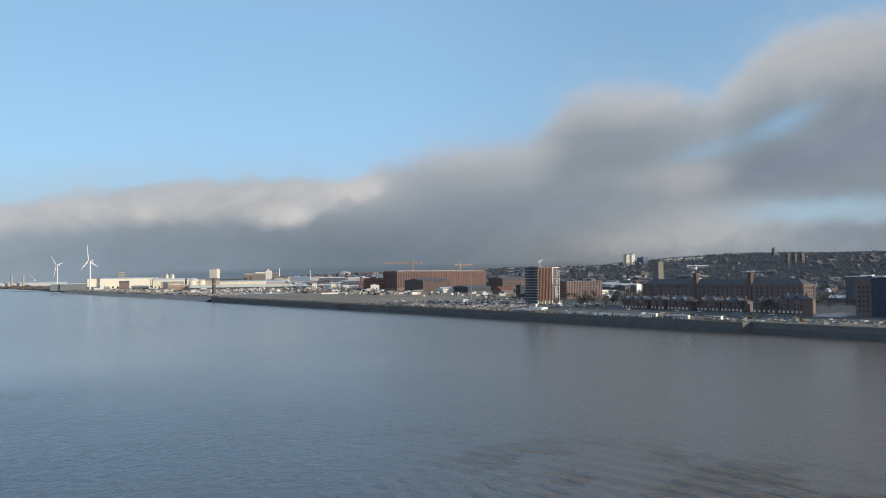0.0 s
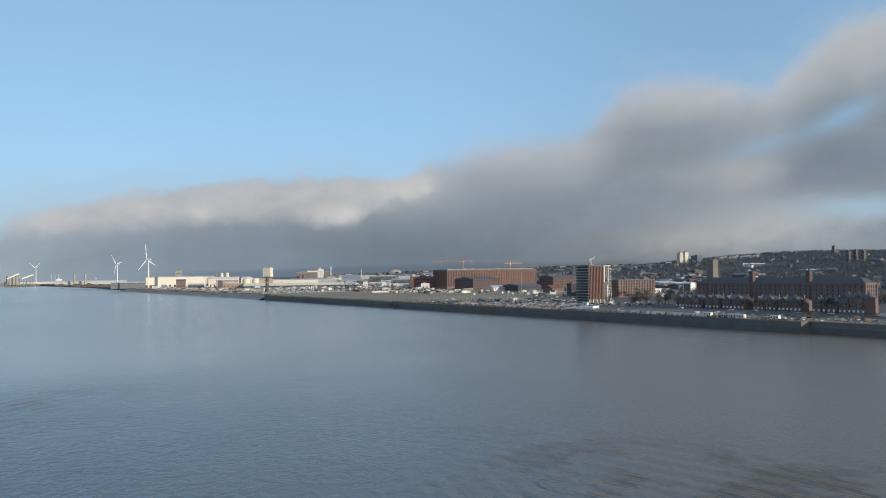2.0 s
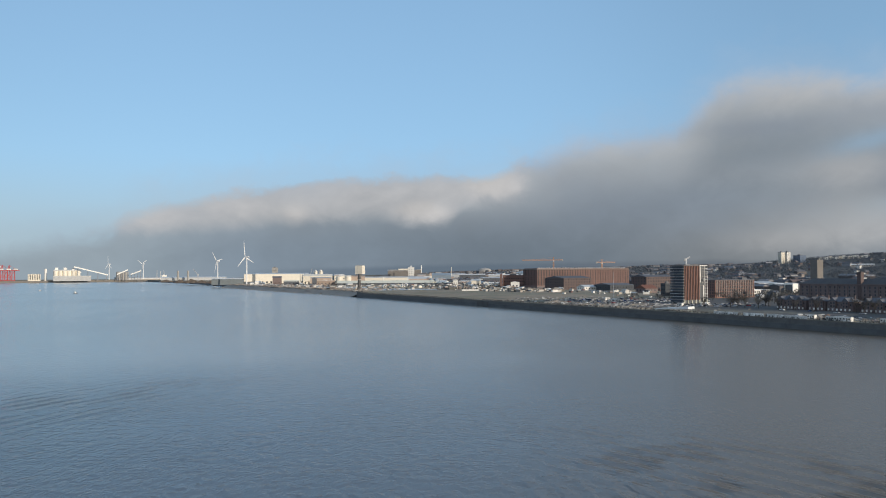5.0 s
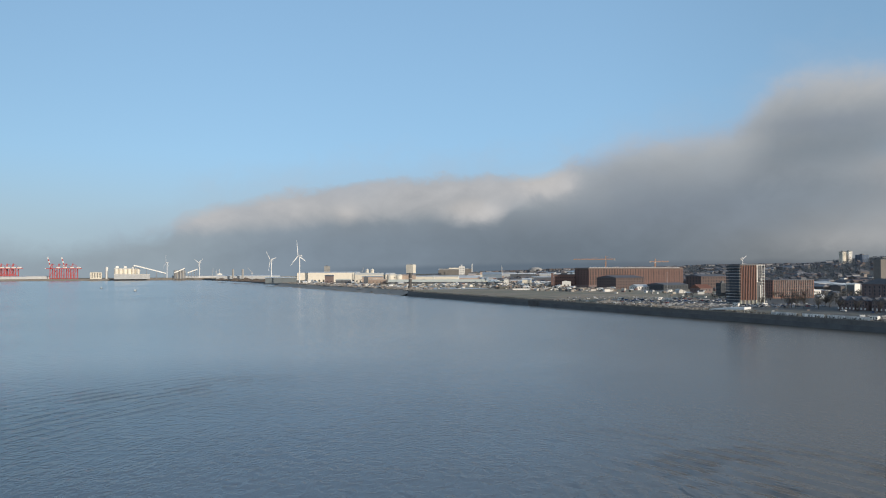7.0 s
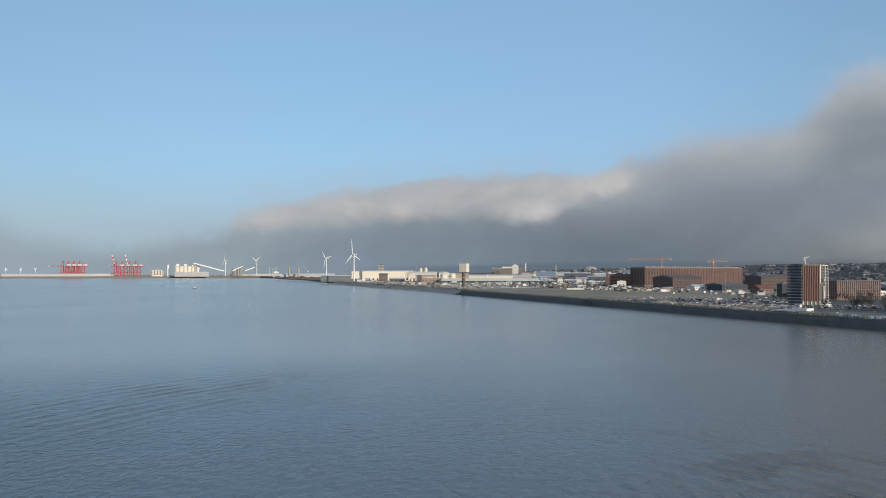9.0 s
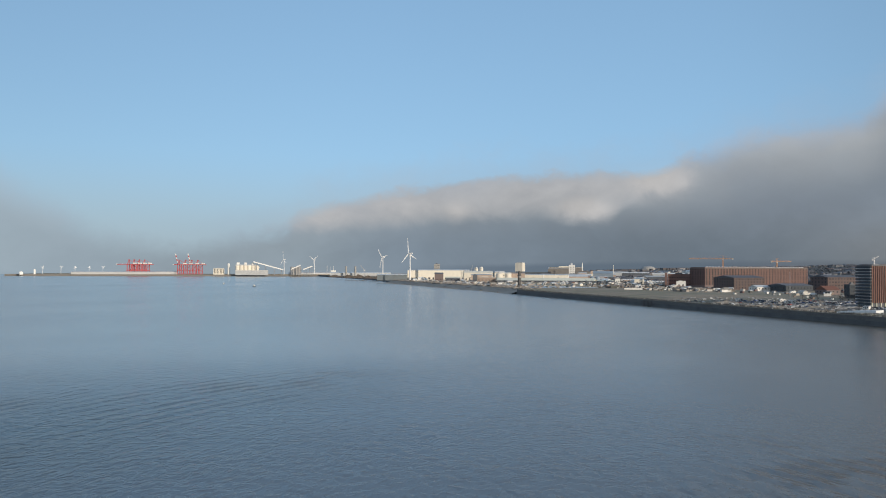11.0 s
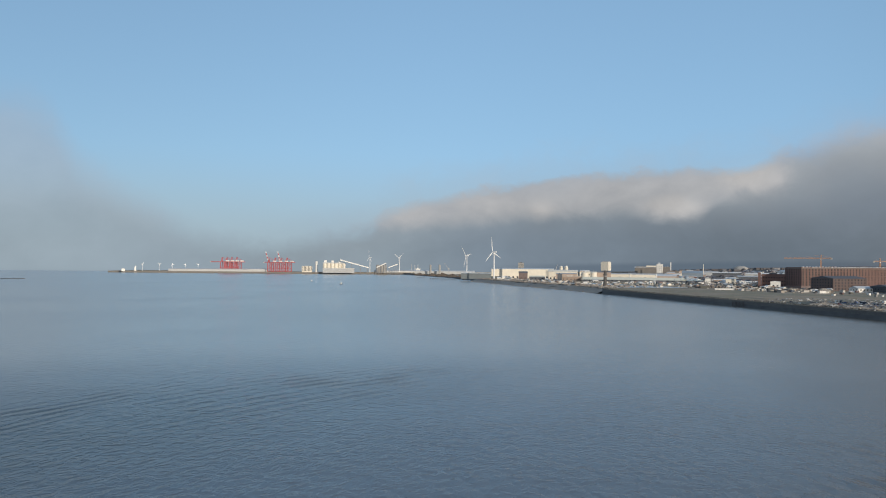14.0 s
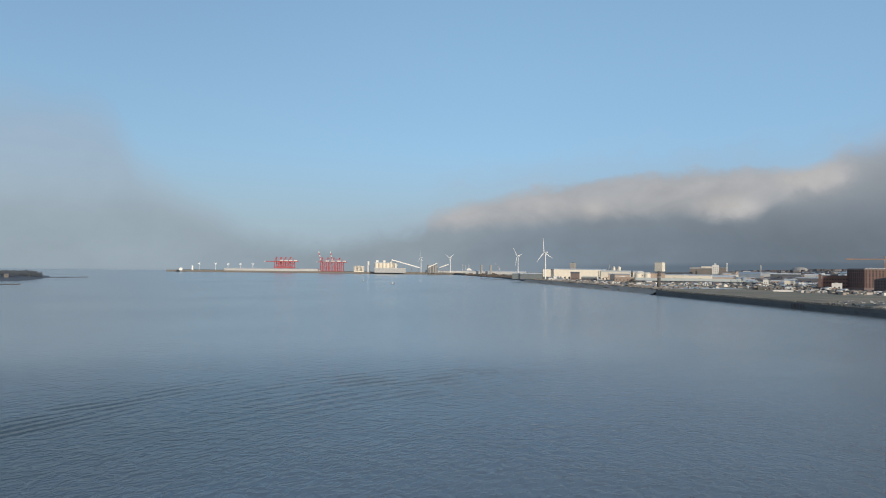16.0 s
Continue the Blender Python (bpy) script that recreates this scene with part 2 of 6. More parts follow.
M = {
    "brick": material("red_brick", (0.195, 0.121, 0.107), 0.9, 0.35, 11, tint=(0.165, 0.104, 0.093)),
    "brick_dark": material("sooty_brick", (0.20, 0.148, 0.138), 0.9, 0.35, 8, tint=(0.175, 0.145, 0.14)),
    # darker brick for walls that lie in deep haze and shadow
    "brick_dim": material("blackened_brick", (0.14, 0.098, 0.091), 0.9, 0.35, 8, tint=(0.108, 0.088, 0.084)),
    "brick_new": material("new_brick", (0.25, 0.135, 0.105), 0.85, 0.18, 5),
    "stone": material("dock_stone", (0.20, 0.185, 0.165), 0.9, 0.3, 6, bump=0.3),
    "stone_dark": material("blackened_stone", (0.12, 0.115, 0.11), 0.9, 0.3, 6, bump=0.3),
    "wall_top": material("river_wall_stone", (0.19, 0.188, 0.182), 0.9, 0.45, 16, 0.8, bump=0.5, each=0.18, tint=(0.14, 0.145, 0.145)),
    "coping": material("worn_coping", (0.20, 0.19, 0.17), 0.9, 0.5, 9, 0.8, bump=0.4, tint=(0.13, 0.125, 0.10)),
    "weed": material("tidal_weed", (0.115, 0.123, 0.127), 0.8, 0.45, 12, bump=0.4),
    "glass": material("window_glass", (0.045, 0.052, 0.062), 0.12, 0.1, 4, each=0.4),
    "opening": material("dark_opening", (0.05, 0.048, 0.05), 0.9, 0.3, 4, each=0.3),
    "slate": material("grey_slate", (0.115, 0.122, 0.138), 0.9, 0.25, 5, each=0.2),
    "slate_brown": material("brown_slate", (0.10, 0.098, 0.10), 0.95, 0.25, 6),
    "roof_red": material("clay_tile", (0.22, 0.10, 0.07), 0.8, 0.3, 4, each=0.2),
    "white": material("white_paint", (0.80, 0.78, 0.73), 0.55, 0.1, 6, each=0.08),
    "cream": material("cream_cladding", (0.77, 0.71, 0.595), 0.6, 0.12, 9, each=0.08),
    "green_roof": material("pale_green_sheet", (0.66, 0.65, 0.54), 0.85, 0.15, 20, each=0.06),
    "sheet": material("grey_sheet_roof", (0.50, 0.51, 0.51), 0.5, 0.2, 12, each=0.2),
    "sheet_dark": material("dark_sheet", (0.11, 0.12, 0.135), 0.6, 0.2, 10, each=0.1),
    "concrete": material("concrete", (0.36, 0.35, 0.33), 0.85, 0.18, 4, each=0.05),
    "steel": material("galvanised_steel", (0.42, 0.43, 0.45), 0.45, 0.1, 3, metal=0.4),
    "turbine": material("turbine_white", (0.80, 0.80, 0.79), 0.4, 0.05, 10),
    "red_steel": material("crane_red", (0.56, 0.10, 0.095), 0.5, 0.12, 12),
    "orange": material("crane_orange", (0.48, 0.26, 0.15), 0.5, 0.1, 4),
    "yellow": material("digger_yellow", (0.34, 0.22, 0.07), 0.5, 0.15, 1),
    "blue": material("blue_netting", (0.045, 0.066, 0.105), 0.8, 0.2, 6, each=0.1),
    "blue_flats": material("blue_grey_cladding", (0.10, 0.145, 0.22), 0.7, 0.12, 8),
    "blue_pale": material("pale_blue_sheet", (0.25, 0.31, 0.37), 0.55, 0.15, 8, each=0.15),
    "netting": material("grey_netting", (0.075, 0.085, 0.097), 0.85, 0.2, 4, each=0.3),
    "shed_grey": material("green_grey_sheet", (0.15, 0.175, 0.185), 0.6, 0.2, 9, each=0.1),
    "tyre": material("rubber", (0.02, 0.02, 0.022), 0.85, 0.1, 0.5),
    "bark": material("bark", (0.10, 0.085, 0.07), 0.9, 0.3, 1),
    "twig": material("winter_twigs", (0.085, 0.08, 0.076), 0.95, 0.3, 5, tint=(0.075, 0.078, 0.075)),
    "twig_dark": material("wet_winter_twigs", (0.07, 0.075, 0.078), 0.95, 0.3, 12, tint=(0.09, 0.08, 0.072)),
    # blue of the distant haze is put into this woodland tone
    "wood_haze": material("far_woodland", (0.095, 0.118, 0.145), 0.95, 0.14, 40, tint=(0.108, 0.122, 0.14)),
    "asphalt": material("asphalt", (0.055, 0.055, 0.056), 0.9, 0.2, 8),
    "sand": material("wet_sand", (0.14, 0.12, 0.095), 0.7, 0.3, 20),
    "rubble": material("rubble", (0.30, 0.26, 0.21), 0.95, 0.4, 2, bump=0.6),
    "bank": material("bank_rubble", (0.40, 0.34, 0.28), 0.95, 0.35, 9, bump=0.6, tint=(0.28, 0.25, 0.21)),
    "pink": material("faded_pink_render", (0.42, 0.33, 0.27), 0.85, 0.2, 9, each=0.2),
    "coal": material("scrap_heap", (0.12, 0.095, 0.075), 0.95, 0.4, 6, bump=0.6),
    "tower_grey": material("weathered_concrete", (0.20, 0.185, 0.168), 0.9, 0.25, 8),
    "house": material("house_render", (0.255, 0.24, 0.23), 0.85, 0.2, 10, each=0.45, tint=(0.25, 0.18, 0.15)),
}
CAR_TONES = {n: material("car_paint_" + n, c, 0.3, 0.05, 2) for n, c in (
    ("white", (0.75, 0.75, 0.75)), ("silver", (0.45, 0.46, 0.48)), ("black", (0.03, 0.03, 0.035)), ("blue", (0.06, 0.12, 0.3)), ("red", (0.35, 0.04, 0.04)))}


def ground_material():
    """Dock land: gravel, poor grass, worn asphalt and damp earth in broad patches."""
    mat = bpy.data.materials.new("dock_ground")
    mat.use_nodes = True
    t = Net(mat.node_tree)
    bsdf = mat.node_tree.nodes["Principled BSDF"]
    place = t.node("ShaderNodeNewGeometry").outputs["Position"]
    a = t.noise(place, 0.008, 5.0, 0.6)
    b = t.noise(place, 0.05, 5.0, 0.65)
    c = t.noise(place, 0.6, 4.0, 0.6)
    col = t.mix(t.step(a, 0.42, 0.58), (0.30, 0.235, 0.16, 1), (0.225, 0.20, 0.13, 1))
    col = t.mix(t.m("MULTIPLY", t.step(b, 0.55, 0.66), 0.8), col, (0.30, 0.26, 0.205, 1))
    col = t.mix(t.m("MULTIPLY", t.step(b, 0.45, 0.36), 0.7), col, (0.19, 0.18, 0.16, 1))
    # worn asphalt round the southern basins, rough slope grass greyed and blued for haze
    px, py, _ = t.split(place)
    north = t.m("ADD", t.m("MULTIPLY", t.m("SUBTRACT", px, 161.0), -0.588), t.m("MULTIPLY", t.m("SUBTRACT", py, 555.0), 0.809))
    inland = t.m("ADD", t.m("MULTIPLY", t.m("SUBTRACT", px, 161.0), 0.809), t.m("MULTIPLY", t.m("SUBTRACT", py, 555.0), 0.588))
    wander = t.m("MULTIPLY", t.m("SUBTRACT", b, 0.5), 160.0)
    ruts = t.noise(t.xyz(t.m("MULTIPLY", north, 0.12), inland), 0.09, 4.0, 0.6, 0.4)
    col = t.mix(t.m("MULTIPLY", t.step(ruts, 0.56, 0.68), 0.6), col, (0.36, 0.31, 0.25, 1))
    col = t.mix(t.m("MULTIPLY", t.step(ruts, 0.44, 0.34), 0.6), col, (0.12, 0.115, 0.09, 1))
    paved = t.m("MULTIPLY", t.step(t.m("ADD", north, wander), 480.0, 330.0), t.step(t.m("ADD", inland, wander), 8.0, 60.0))
    col = t.mix(t.m("MULTIPLY", paved, 0.85), col, (0.078, 0.08, 0.082, 1))
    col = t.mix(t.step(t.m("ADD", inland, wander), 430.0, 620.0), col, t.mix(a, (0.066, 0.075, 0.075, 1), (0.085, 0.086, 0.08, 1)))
    t.put(bsdf.inputs["Base Color"], t.scale(col, t.m("ADD", 0.55, t.m("MULTIPLY", c, 0.9))))
    bsdf.inputs["Roughness"].default_value = 0.95
    bp = t.node("ShaderNodeBump")
    bp.inputs["Strength"].default_value = 0.4
    t.put(bp.inputs["Height"], c)
    t.put(bsdf.inputs["Normal"], bp.outputs[0])
    return mat


def water_material():
    """Turbid tidal river with small wind ripples and a few long wash waves."""
    mat = bpy.data.materials.new("river_water")
    mat.use_nodes = True
    t = Net(mat.node_tree)
    bsdf = mat.node_tree.nodes["Principled BSDF"]
    place = t.node("ShaderNodeNewGeometry").outputs["Position"]
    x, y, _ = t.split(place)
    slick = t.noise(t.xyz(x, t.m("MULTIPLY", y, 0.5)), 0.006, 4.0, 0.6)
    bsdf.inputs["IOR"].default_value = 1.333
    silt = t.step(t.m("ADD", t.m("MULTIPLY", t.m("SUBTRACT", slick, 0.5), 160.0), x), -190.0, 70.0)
    # far water painted paler and browner with distance, for the haze over it
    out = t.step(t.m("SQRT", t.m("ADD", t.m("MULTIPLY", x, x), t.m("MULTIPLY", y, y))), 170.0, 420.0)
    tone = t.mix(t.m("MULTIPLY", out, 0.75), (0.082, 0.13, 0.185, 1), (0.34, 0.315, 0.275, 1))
    # near left painted darker, where the steep view mirrors less sky
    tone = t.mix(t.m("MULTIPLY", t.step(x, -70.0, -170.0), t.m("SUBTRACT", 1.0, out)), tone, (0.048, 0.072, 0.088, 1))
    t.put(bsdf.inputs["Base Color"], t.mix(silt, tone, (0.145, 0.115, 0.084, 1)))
    t.put(bsdf.inputs["Roughness"], t.m("ADD", t.m("ADD", 0.12, t.m("MULTIPLY", silt, 0.08)), t.m("MULTIPLY", slick, 0.10)))
    # the breeze blows across the river: crests run along it, broken and uneven
    u = t.m("SUBTRACT", t.m("MULTIPLY", y, 0.97), t.m("MULTIPLY", x, 0.24))
    v = t.m("ADD", t.m("MULTIPLY", x, 0.97), t.m("MULTIPLY", y, 0.24))
    r1 = t.noise(t.xyz(t.m("MULTIPLY", u, 0.9), t.m("MULTIPLY", v, 1.25)), 0.25, 2.4, 0.5, 0.6)
    r2 = t.noise(t.xyz(t.m("MULTIPLY", u, 0.8), t.m("MULTIPLY", v, 1.3)), 0.5, 2.2, 0.5, 0.5)
    r3 = t.noise(t.xyz(t.m("MULTIPLY", u, 0.9), t.m("MULTIPLY", v, 1.3)), 1.5, 3.0, 0.6, 0.2)
    lanes = t.noise(t.xyz(u, t.m("MULTIPLY", v, 0.45)), 0.035, 3.0, 0.55)
    # a breeze ruffles the middle of the river; elsewhere it lies almost smooth
    reach = t.m("SQRT", t.m("ADD", t.m("POWER", t.m("ADD", x, 130.0), 2.0), t.m("POWER", t.m("SUBTRACT", y, 90.0), 2.0)))
    breeze = t.step(t.m("ADD", reach, t.m("MULTIPLY", t.m("SUBTRACT", slick, 0.5), 160.0)), 300.0, 60.0)
    breeze = t.m("MULTIPLY", t.m("MULTIPLY", breeze, t.m("SUBTRACT", 1.0, t.m("MULTIPLY", silt, 0.75))), t.m("ADD", 0.75, t.m("MULTIPLY", t.step(lanes, 0.35, 0.68), 0.4)))
    lively = t.m("ADD", t.m("SUBTRACT", 0.38, t.m("MULTIPLY", silt, 0.12)), t.m("ADD", t.m("MULTIPLY", breeze, 1.35), t.m("MULTIPLY", t.step(y, 300.0, 1200.0), 0.45)))
    h = t.m("ADD", t.m("MULTIPLY", r1, 1.25), t.m("MULTIPLY", t.m("MULTIPLY", r2, t.m("ADD", 0.5, slick)), 0.75))
    h = t.m("ADD", h, t.m("MULTIPLY", r3, 0.12))
    h = t.m("MULTIPLY", h, lively)
    # wash of passing boats: trains of long low crests, bent and broken
    broken = t.m("ADD", 0.25, t.m("MULTIPLY", t.step(t.noise(place, 0.045, 3.0, 0.6), 0.42, 0.62), 1.3))
    for nx, ny, c, wide, span, mid, length, bend, high in (
            (0.75, 0.66, 134.0, 24.0, 60.0, 70.0, 6.4, 0.0012, 1.1), (0.93, 0.36, 62.0, 26.0, 45.0, 105.0, 5.0, -0.001, 0.4),
            (1.0, 0.03, -196.0, 10.0, 70.0, 150.0, 5.6, 0.0006, 0.85), (0.985, -0.17, -196.0, 26.0, 60.0, 185.0, 6.8, -0.0014, 1.0), (0.99, 0.12, -168.0, 12.0, 40.0, 120.0, 4.6, 0.001, 1.1)):
        along = t.m("SUBTRACT", t.m("SUBTRACT", t.m("MULTIPLY", y, nx), t.m("MULTIPLY", x, ny)), mid)
        across = t.m("SUBTRACT", t.m("ADD", t.m("MULTIPLY", x, nx), t.m("MULTIPLY", y, ny)), c)
        across = t.m("ADD", across, t.m("MULTIPLY", t.m("SUBTRACT", r1, 0.5), 1.6))
        across = t.m("ADD", across, t.m("MULTIPLY", t.m("MULTIPLY", along, along), bend))
        fade = t.m("ADD", t.m("POWER", t.m("DIVIDE", across, wide), 2.0), t.m("POWER", t.m("DIVIDE", along, span), 2.0))
        swell = t.m("SINE", t.m("MULTIPLY", across, 6.2832 / length))
        crest = t.m("MULTIPLY", t.m("MULTIPLY", swell, t.m("ABSOLUTE", swell)), t.m("EXPONENT", t.m("MULTIPLY", fade, -1.0)))
        h = t.m("ADD", h, t.m("MULTIPLY", t.m("MULTIPLY", crest, broken), high))
    bp = t.node("ShaderNodeBump")
    bp.inputs["Strength"].default_value = 0.5
    bp.inputs["Distance"].default_value = 0.6
    t.put(bp.inputs["Height"], h)
    t.put(bsdf.inputs["Normal"], bp.outputs[0])
    return mat


# ---- the plan: s runs north along the river wall, v inland from it ----
U, V, ORIGIN = Vector((-0.588, 0.809)), Vector((0.809, 0.588)), Vector((161.0, 555.0))
QUAY = 8.5
TURN = -54.0


def ground_xy(s, v):
    p = ORIGIN + s * U + v * V
    return p.x, p.y


def spot(az, dist):
    """The ground place at az degrees to the left of +y, dist metres from the eye."""
    return -dist * math.sin(radians(az)), dist * math.cos(radians(az))


def plan(x, y):
    r = Vector((x, y)) - ORIGIN
    return r.dot(U), r.dot(V)


def ease(x):
    x = min(1.0, max(0.0, x))
    return x * x * (3 - 2 * x)


def strip_drop(s):
    """The paved strip behind the southern river wall lies a little lower than the dock land."""
    return float(np.interp(s, (860, 905), (1.6, 0.0)))


def land_z(s, v):
    """Height of the land: flat docks, then the long ridge behind the town."""
    top = np.interp(s, (-1500, 0, 600, 1000, 1270, 1400, 1500, 1600, 1850, 2100, 2400, 3100, 3500, 3900, 4300, 5200),
                    (58, 66, 73, 78, 82, 68, 58, 52, 50, 50, 48, 44, 40, 32, 22, 14))
    z = QUAY - strip_drop(s) * min(1.0, max(0.0, (60.0 - v) / 40.0)) + top * ease((v - 520) / 1500.0) - 0.35 * top * ease((v - 2300) / 1500.0)
    rough = ease((v - 600) / 600)
    return z + rough * 5.0 * noise.noise(Vector((s * 0.004, v * 0.004, 0.3)))


def z_at(x, y):
    return land_z(*plan(x, y))


def shore(s):
    return float(np.interp(s, (-1600, -52, -51, 905, 915, 1150, 1300, 1700, 1990, 2000, 2900, 3600, 4084, 4086, 5400),
                           (7, 7, 0, 0, 17, 19, 9, 2, 2, 20, 60, 30, 0, -1560, -1560)))


# ---- mesh helpers ----
def part(name, bm, mat, parent, label=""):
    me = bpy.data.meshes.new(name)
    bm.to_mesh(me)
    bm.free()
    me.materials.append(mat)
    ob = new(name, me)
    ob.parent = parent
    if label:
        ob["label"] = label
    return ob


def again(ob, m, parent):
    """One more piece on the same mesh."""
    o = new(ob.name.split(".")[0], ob.data)
    o.parent = parent
    o.matrix_basis = m
    return o


def thing(name, label, category, m, group="", kind=""):
    e = new(name)
    e.empty_display_size = 0.5
    e.matrix_basis = m
    return tagged(e, label, category, group, kind)


def box(bm, x0, x1, y0, y1, z0, z1):
    vs = [bm.verts.new((x, y, z)) for z in (z0, z1) for x, y in ((x0, y0), (x1, y0), (x1, y1), (x0, y1))]
    for f in ((0, 3, 2, 1), (4, 5, 6, 7), (0, 1, 5, 4), (1, 2, 6, 5), (2, 3, 7, 6), (3, 0, 4, 7)):
        bm.faces.new([vs[i] for i in f])
    return vs


def boxes(*dims):
    bm = bmesh.new()
    for d in dims:
        box(bm, *d)
    return bm


def tube(bm, x, y, z0, z1, r0, r1, n=12):
    lo = [bm.verts.new((x + r0 * math.cos(6.2832 * i / n), y + r0 * math.sin(6.2832 * i / n), z0)) for i in range(n)]
    hi = [bm.verts.new((x + r1 * math.cos(6.2832 * i / n), y + r1 * math.sin(6.2832 * i / n), z1)) for i in range(n)]
    for i in range(n):
        bm.faces.new((lo[i], lo[(i + 1) % n], hi[(i + 1) % n], hi[i]))
    bm.faces.new(hi), bm.faces.new(lo[::-1])


def beam(bm, a, b, r):
    """A square bar from a to b."""
    a, b = Vector(a), Vector(b)
    z = (b - a).normalized()
    x = z.cross((0, 0, 1) if abs(z.z) < 0.95 else (1, 0, 0)).normalized() * r
    y = z.cross(x).normalized() * r
    vs = [bm.verts.new(p + q) for p in (a, b) for q in (x + y, y - x, -x - y, x - y)]
    for f in ((3, 2, 1, 0), (4, 5, 6, 7), (0, 1, 5, 4), (1, 2, 6, 5), (2, 3, 7, 6), (3, 0, 4, 7)):
        bm.faces.new([vs[i] for i in f])


def gable(bm, x0, x1, y0, y1, z, rise, along="y", over=0.4):
    """A pitched roof with thick slopes; its ridge runs along the axis named."""
    x0, x1, y0, y1 = x0 - over, x1 + over, y0 - over, y1 + over
    if along == "y":
        xm = (x0 + x1) / 2
        pts = [(x0, y0, z), (x1, y0, z), (xm, y0, z + rise), (x0, y1, z), (x1, y1, z), (xm, y1, z + rise)]
    else:
        ym = (y0 + y1) / 2
        pts = [(x0, y1, z), (x0, y0, z), (x0, ym, z + rise), (x1, y1, z), (x1, y0, z), (x1, ym, z + rise)]
    vs = [bm.verts.new(p) for p in pts]
    for f in ((0, 1, 2), (5, 4, 3), (0, 3, 4, 1), (1, 4, 5, 2), (2, 5, 3, 0)):
        bm.faces.new([vs[i] for i in f])


def hip(bm, x0, x1, y0, y1, z, rise, over=0.4):
    x0, x1, y0, y1 = x0 - over, x1 + over, y0 - over, y1 + over
    if x1 - x0 > y1 - y0:
        k = (y1 - y0) / 2
        top = [(x0 + k, (y0 + y1) / 2, z + rise), (x1 - k, (y0 + y1) / 2, z + rise)]
        f = ((0, 1, 5, 4), (1, 2, 5), (2, 3, 4, 5), (3, 0, 4), (3, 2, 1, 0))
    else:
        k = (x1 - x0) / 2
        top = [((x0 + x1) / 2, y0 + k, z + rise), ((x0 + x1) / 2, y1 - k, z + rise)]
        f = ((0, 1, 4), (1, 2, 5, 4), (2, 3, 5), (3, 0, 4, 5), (3, 2, 1, 0))
    vs = [bm.verts.new(p) for p in [(x0, y0, z), (x1, y0, z), (x1, y1, z), (x0, y1, z)] + top]
    for q in f:
        bm.faces.new([vs[i] for i in q])


def made(fn, *args, **kw):
    bm = bmesh.new()
    fn(bm, *args, **kw)
    return bm


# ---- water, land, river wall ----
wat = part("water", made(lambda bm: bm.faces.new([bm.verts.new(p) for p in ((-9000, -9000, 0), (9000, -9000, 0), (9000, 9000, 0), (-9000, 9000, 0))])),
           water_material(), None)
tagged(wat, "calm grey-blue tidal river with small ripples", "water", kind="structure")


def land(bm):
    ss = sorted(set([-1500, -1000, -600, -300, -150, -52, -51, 860, 905, 915, 4084, 4086] + list(range(-40, 900, 60)) + list(range(960, 5300, 90))))
    vs = [0, 20, 60, 120, 200, 300, 400, 500, 600] + list(range(680, 2700, 80)) + list(range(2800, 4700, 200))
    grid = []
    for s in ss:
        row = []
        for q in vs:
            v = shore(s) + q
            x, y = ground_xy(s, v)
            row.append(bm.verts.new((x, y, land_z(s, v))))
        grid.append(row)
    for i in range(len(ss) - 1):
        for j in range(len(vs) - 1):
            bm.faces.new((grid[i][j], grid[i][j + 1], grid[i + 1][j + 1], grid[i + 1][j]))


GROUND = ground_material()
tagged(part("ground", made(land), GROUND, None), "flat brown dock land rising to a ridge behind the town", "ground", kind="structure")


def ribbon(bm, out, inn, z0, z1, s0=-1500, s1=5200):
    """A wall that follows the shore, from out to inn metres inland of its line."""
    ss = [s for s in sorted(set([-1500, -800, -52, -51, 860, 905, 915, 1150, 1300, 1700, 1990, 2000, 2900, 3600, 4084, 4086, 5200])) if s0 <= s <= s1]
    rings = []
    for s in ss:
        v = shore(s)
        a, b = z0 - (strip_drop(s) if z0 > 4 else 0.0), z1 - (strip_drop(s) if z1 > 4 else 0.0)
        rings.append([bm.verts.new((*ground_xy(s, v + q), z)) for q, z in ((out, a), (out, b), (inn, b), (inn, a))])
    for a, b in zip(rings, rings[1:]):
        for i in range(4):
            bm.faces.new((a[i], b[i], b[(i + 1) % 4], a[(i + 1) % 4]))
    bm.faces.new(rings[0]), bm.faces.new(rings[-1][::-1])


wall = thing("river_wall", "long dark stone river wall with weed below the tide line", "river wall", Matrix(), kind="structure")
part("weed_band", made(ribbon, -1.2, 3.0, -3.0, 3.6), M["weed"], wall, "dark weed-covered lower wall")
part("wall_face", made(ribbon, -0.8, 2.6, 3.6, 8.0), M["wall_top"], wall)
part("coping", made(ribbon, -1.0, 1.6, 8.0, 8.75), M["coping"], wall, "worn stone coping")


def bank(bm):
    """A pale stone bank that slopes from the dock land into the water, north of the dock entrance."""
    prev = None
    for k in range(120):
        s = 912 + k * 14.0
        if s > 1990:
            break
        v = shore(s)
        ring = []
        for j, (q, z) in enumerate(((-24, -0.8), (-17, 1.6), (-11, 3.6), (-5, 6.2), (1.0, 8.85), (2.2, 8.85))):
            n = noise.noise(Vector((s * 0.021, j * 1.1, 4)))
            ring.append(bm.verts.new((*ground_xy(s, v + q + 9.0 * n * (j < 4)), z + (1.1 * n if 0 < j < 4 else 0))))
        if prev:
            for j in range(5):
                bm.faces.new((prev[j], prev[j + 1], ring[j + 1], ring[j]))
        prev = ring
    bmesh.ops.recalc_face_normals(bm, faces=bm.faces[:])


tagged(part("stone_bank", made(bank), M["bank"], None), "pale rubble bank sloping into the river", "bank", kind="structure")


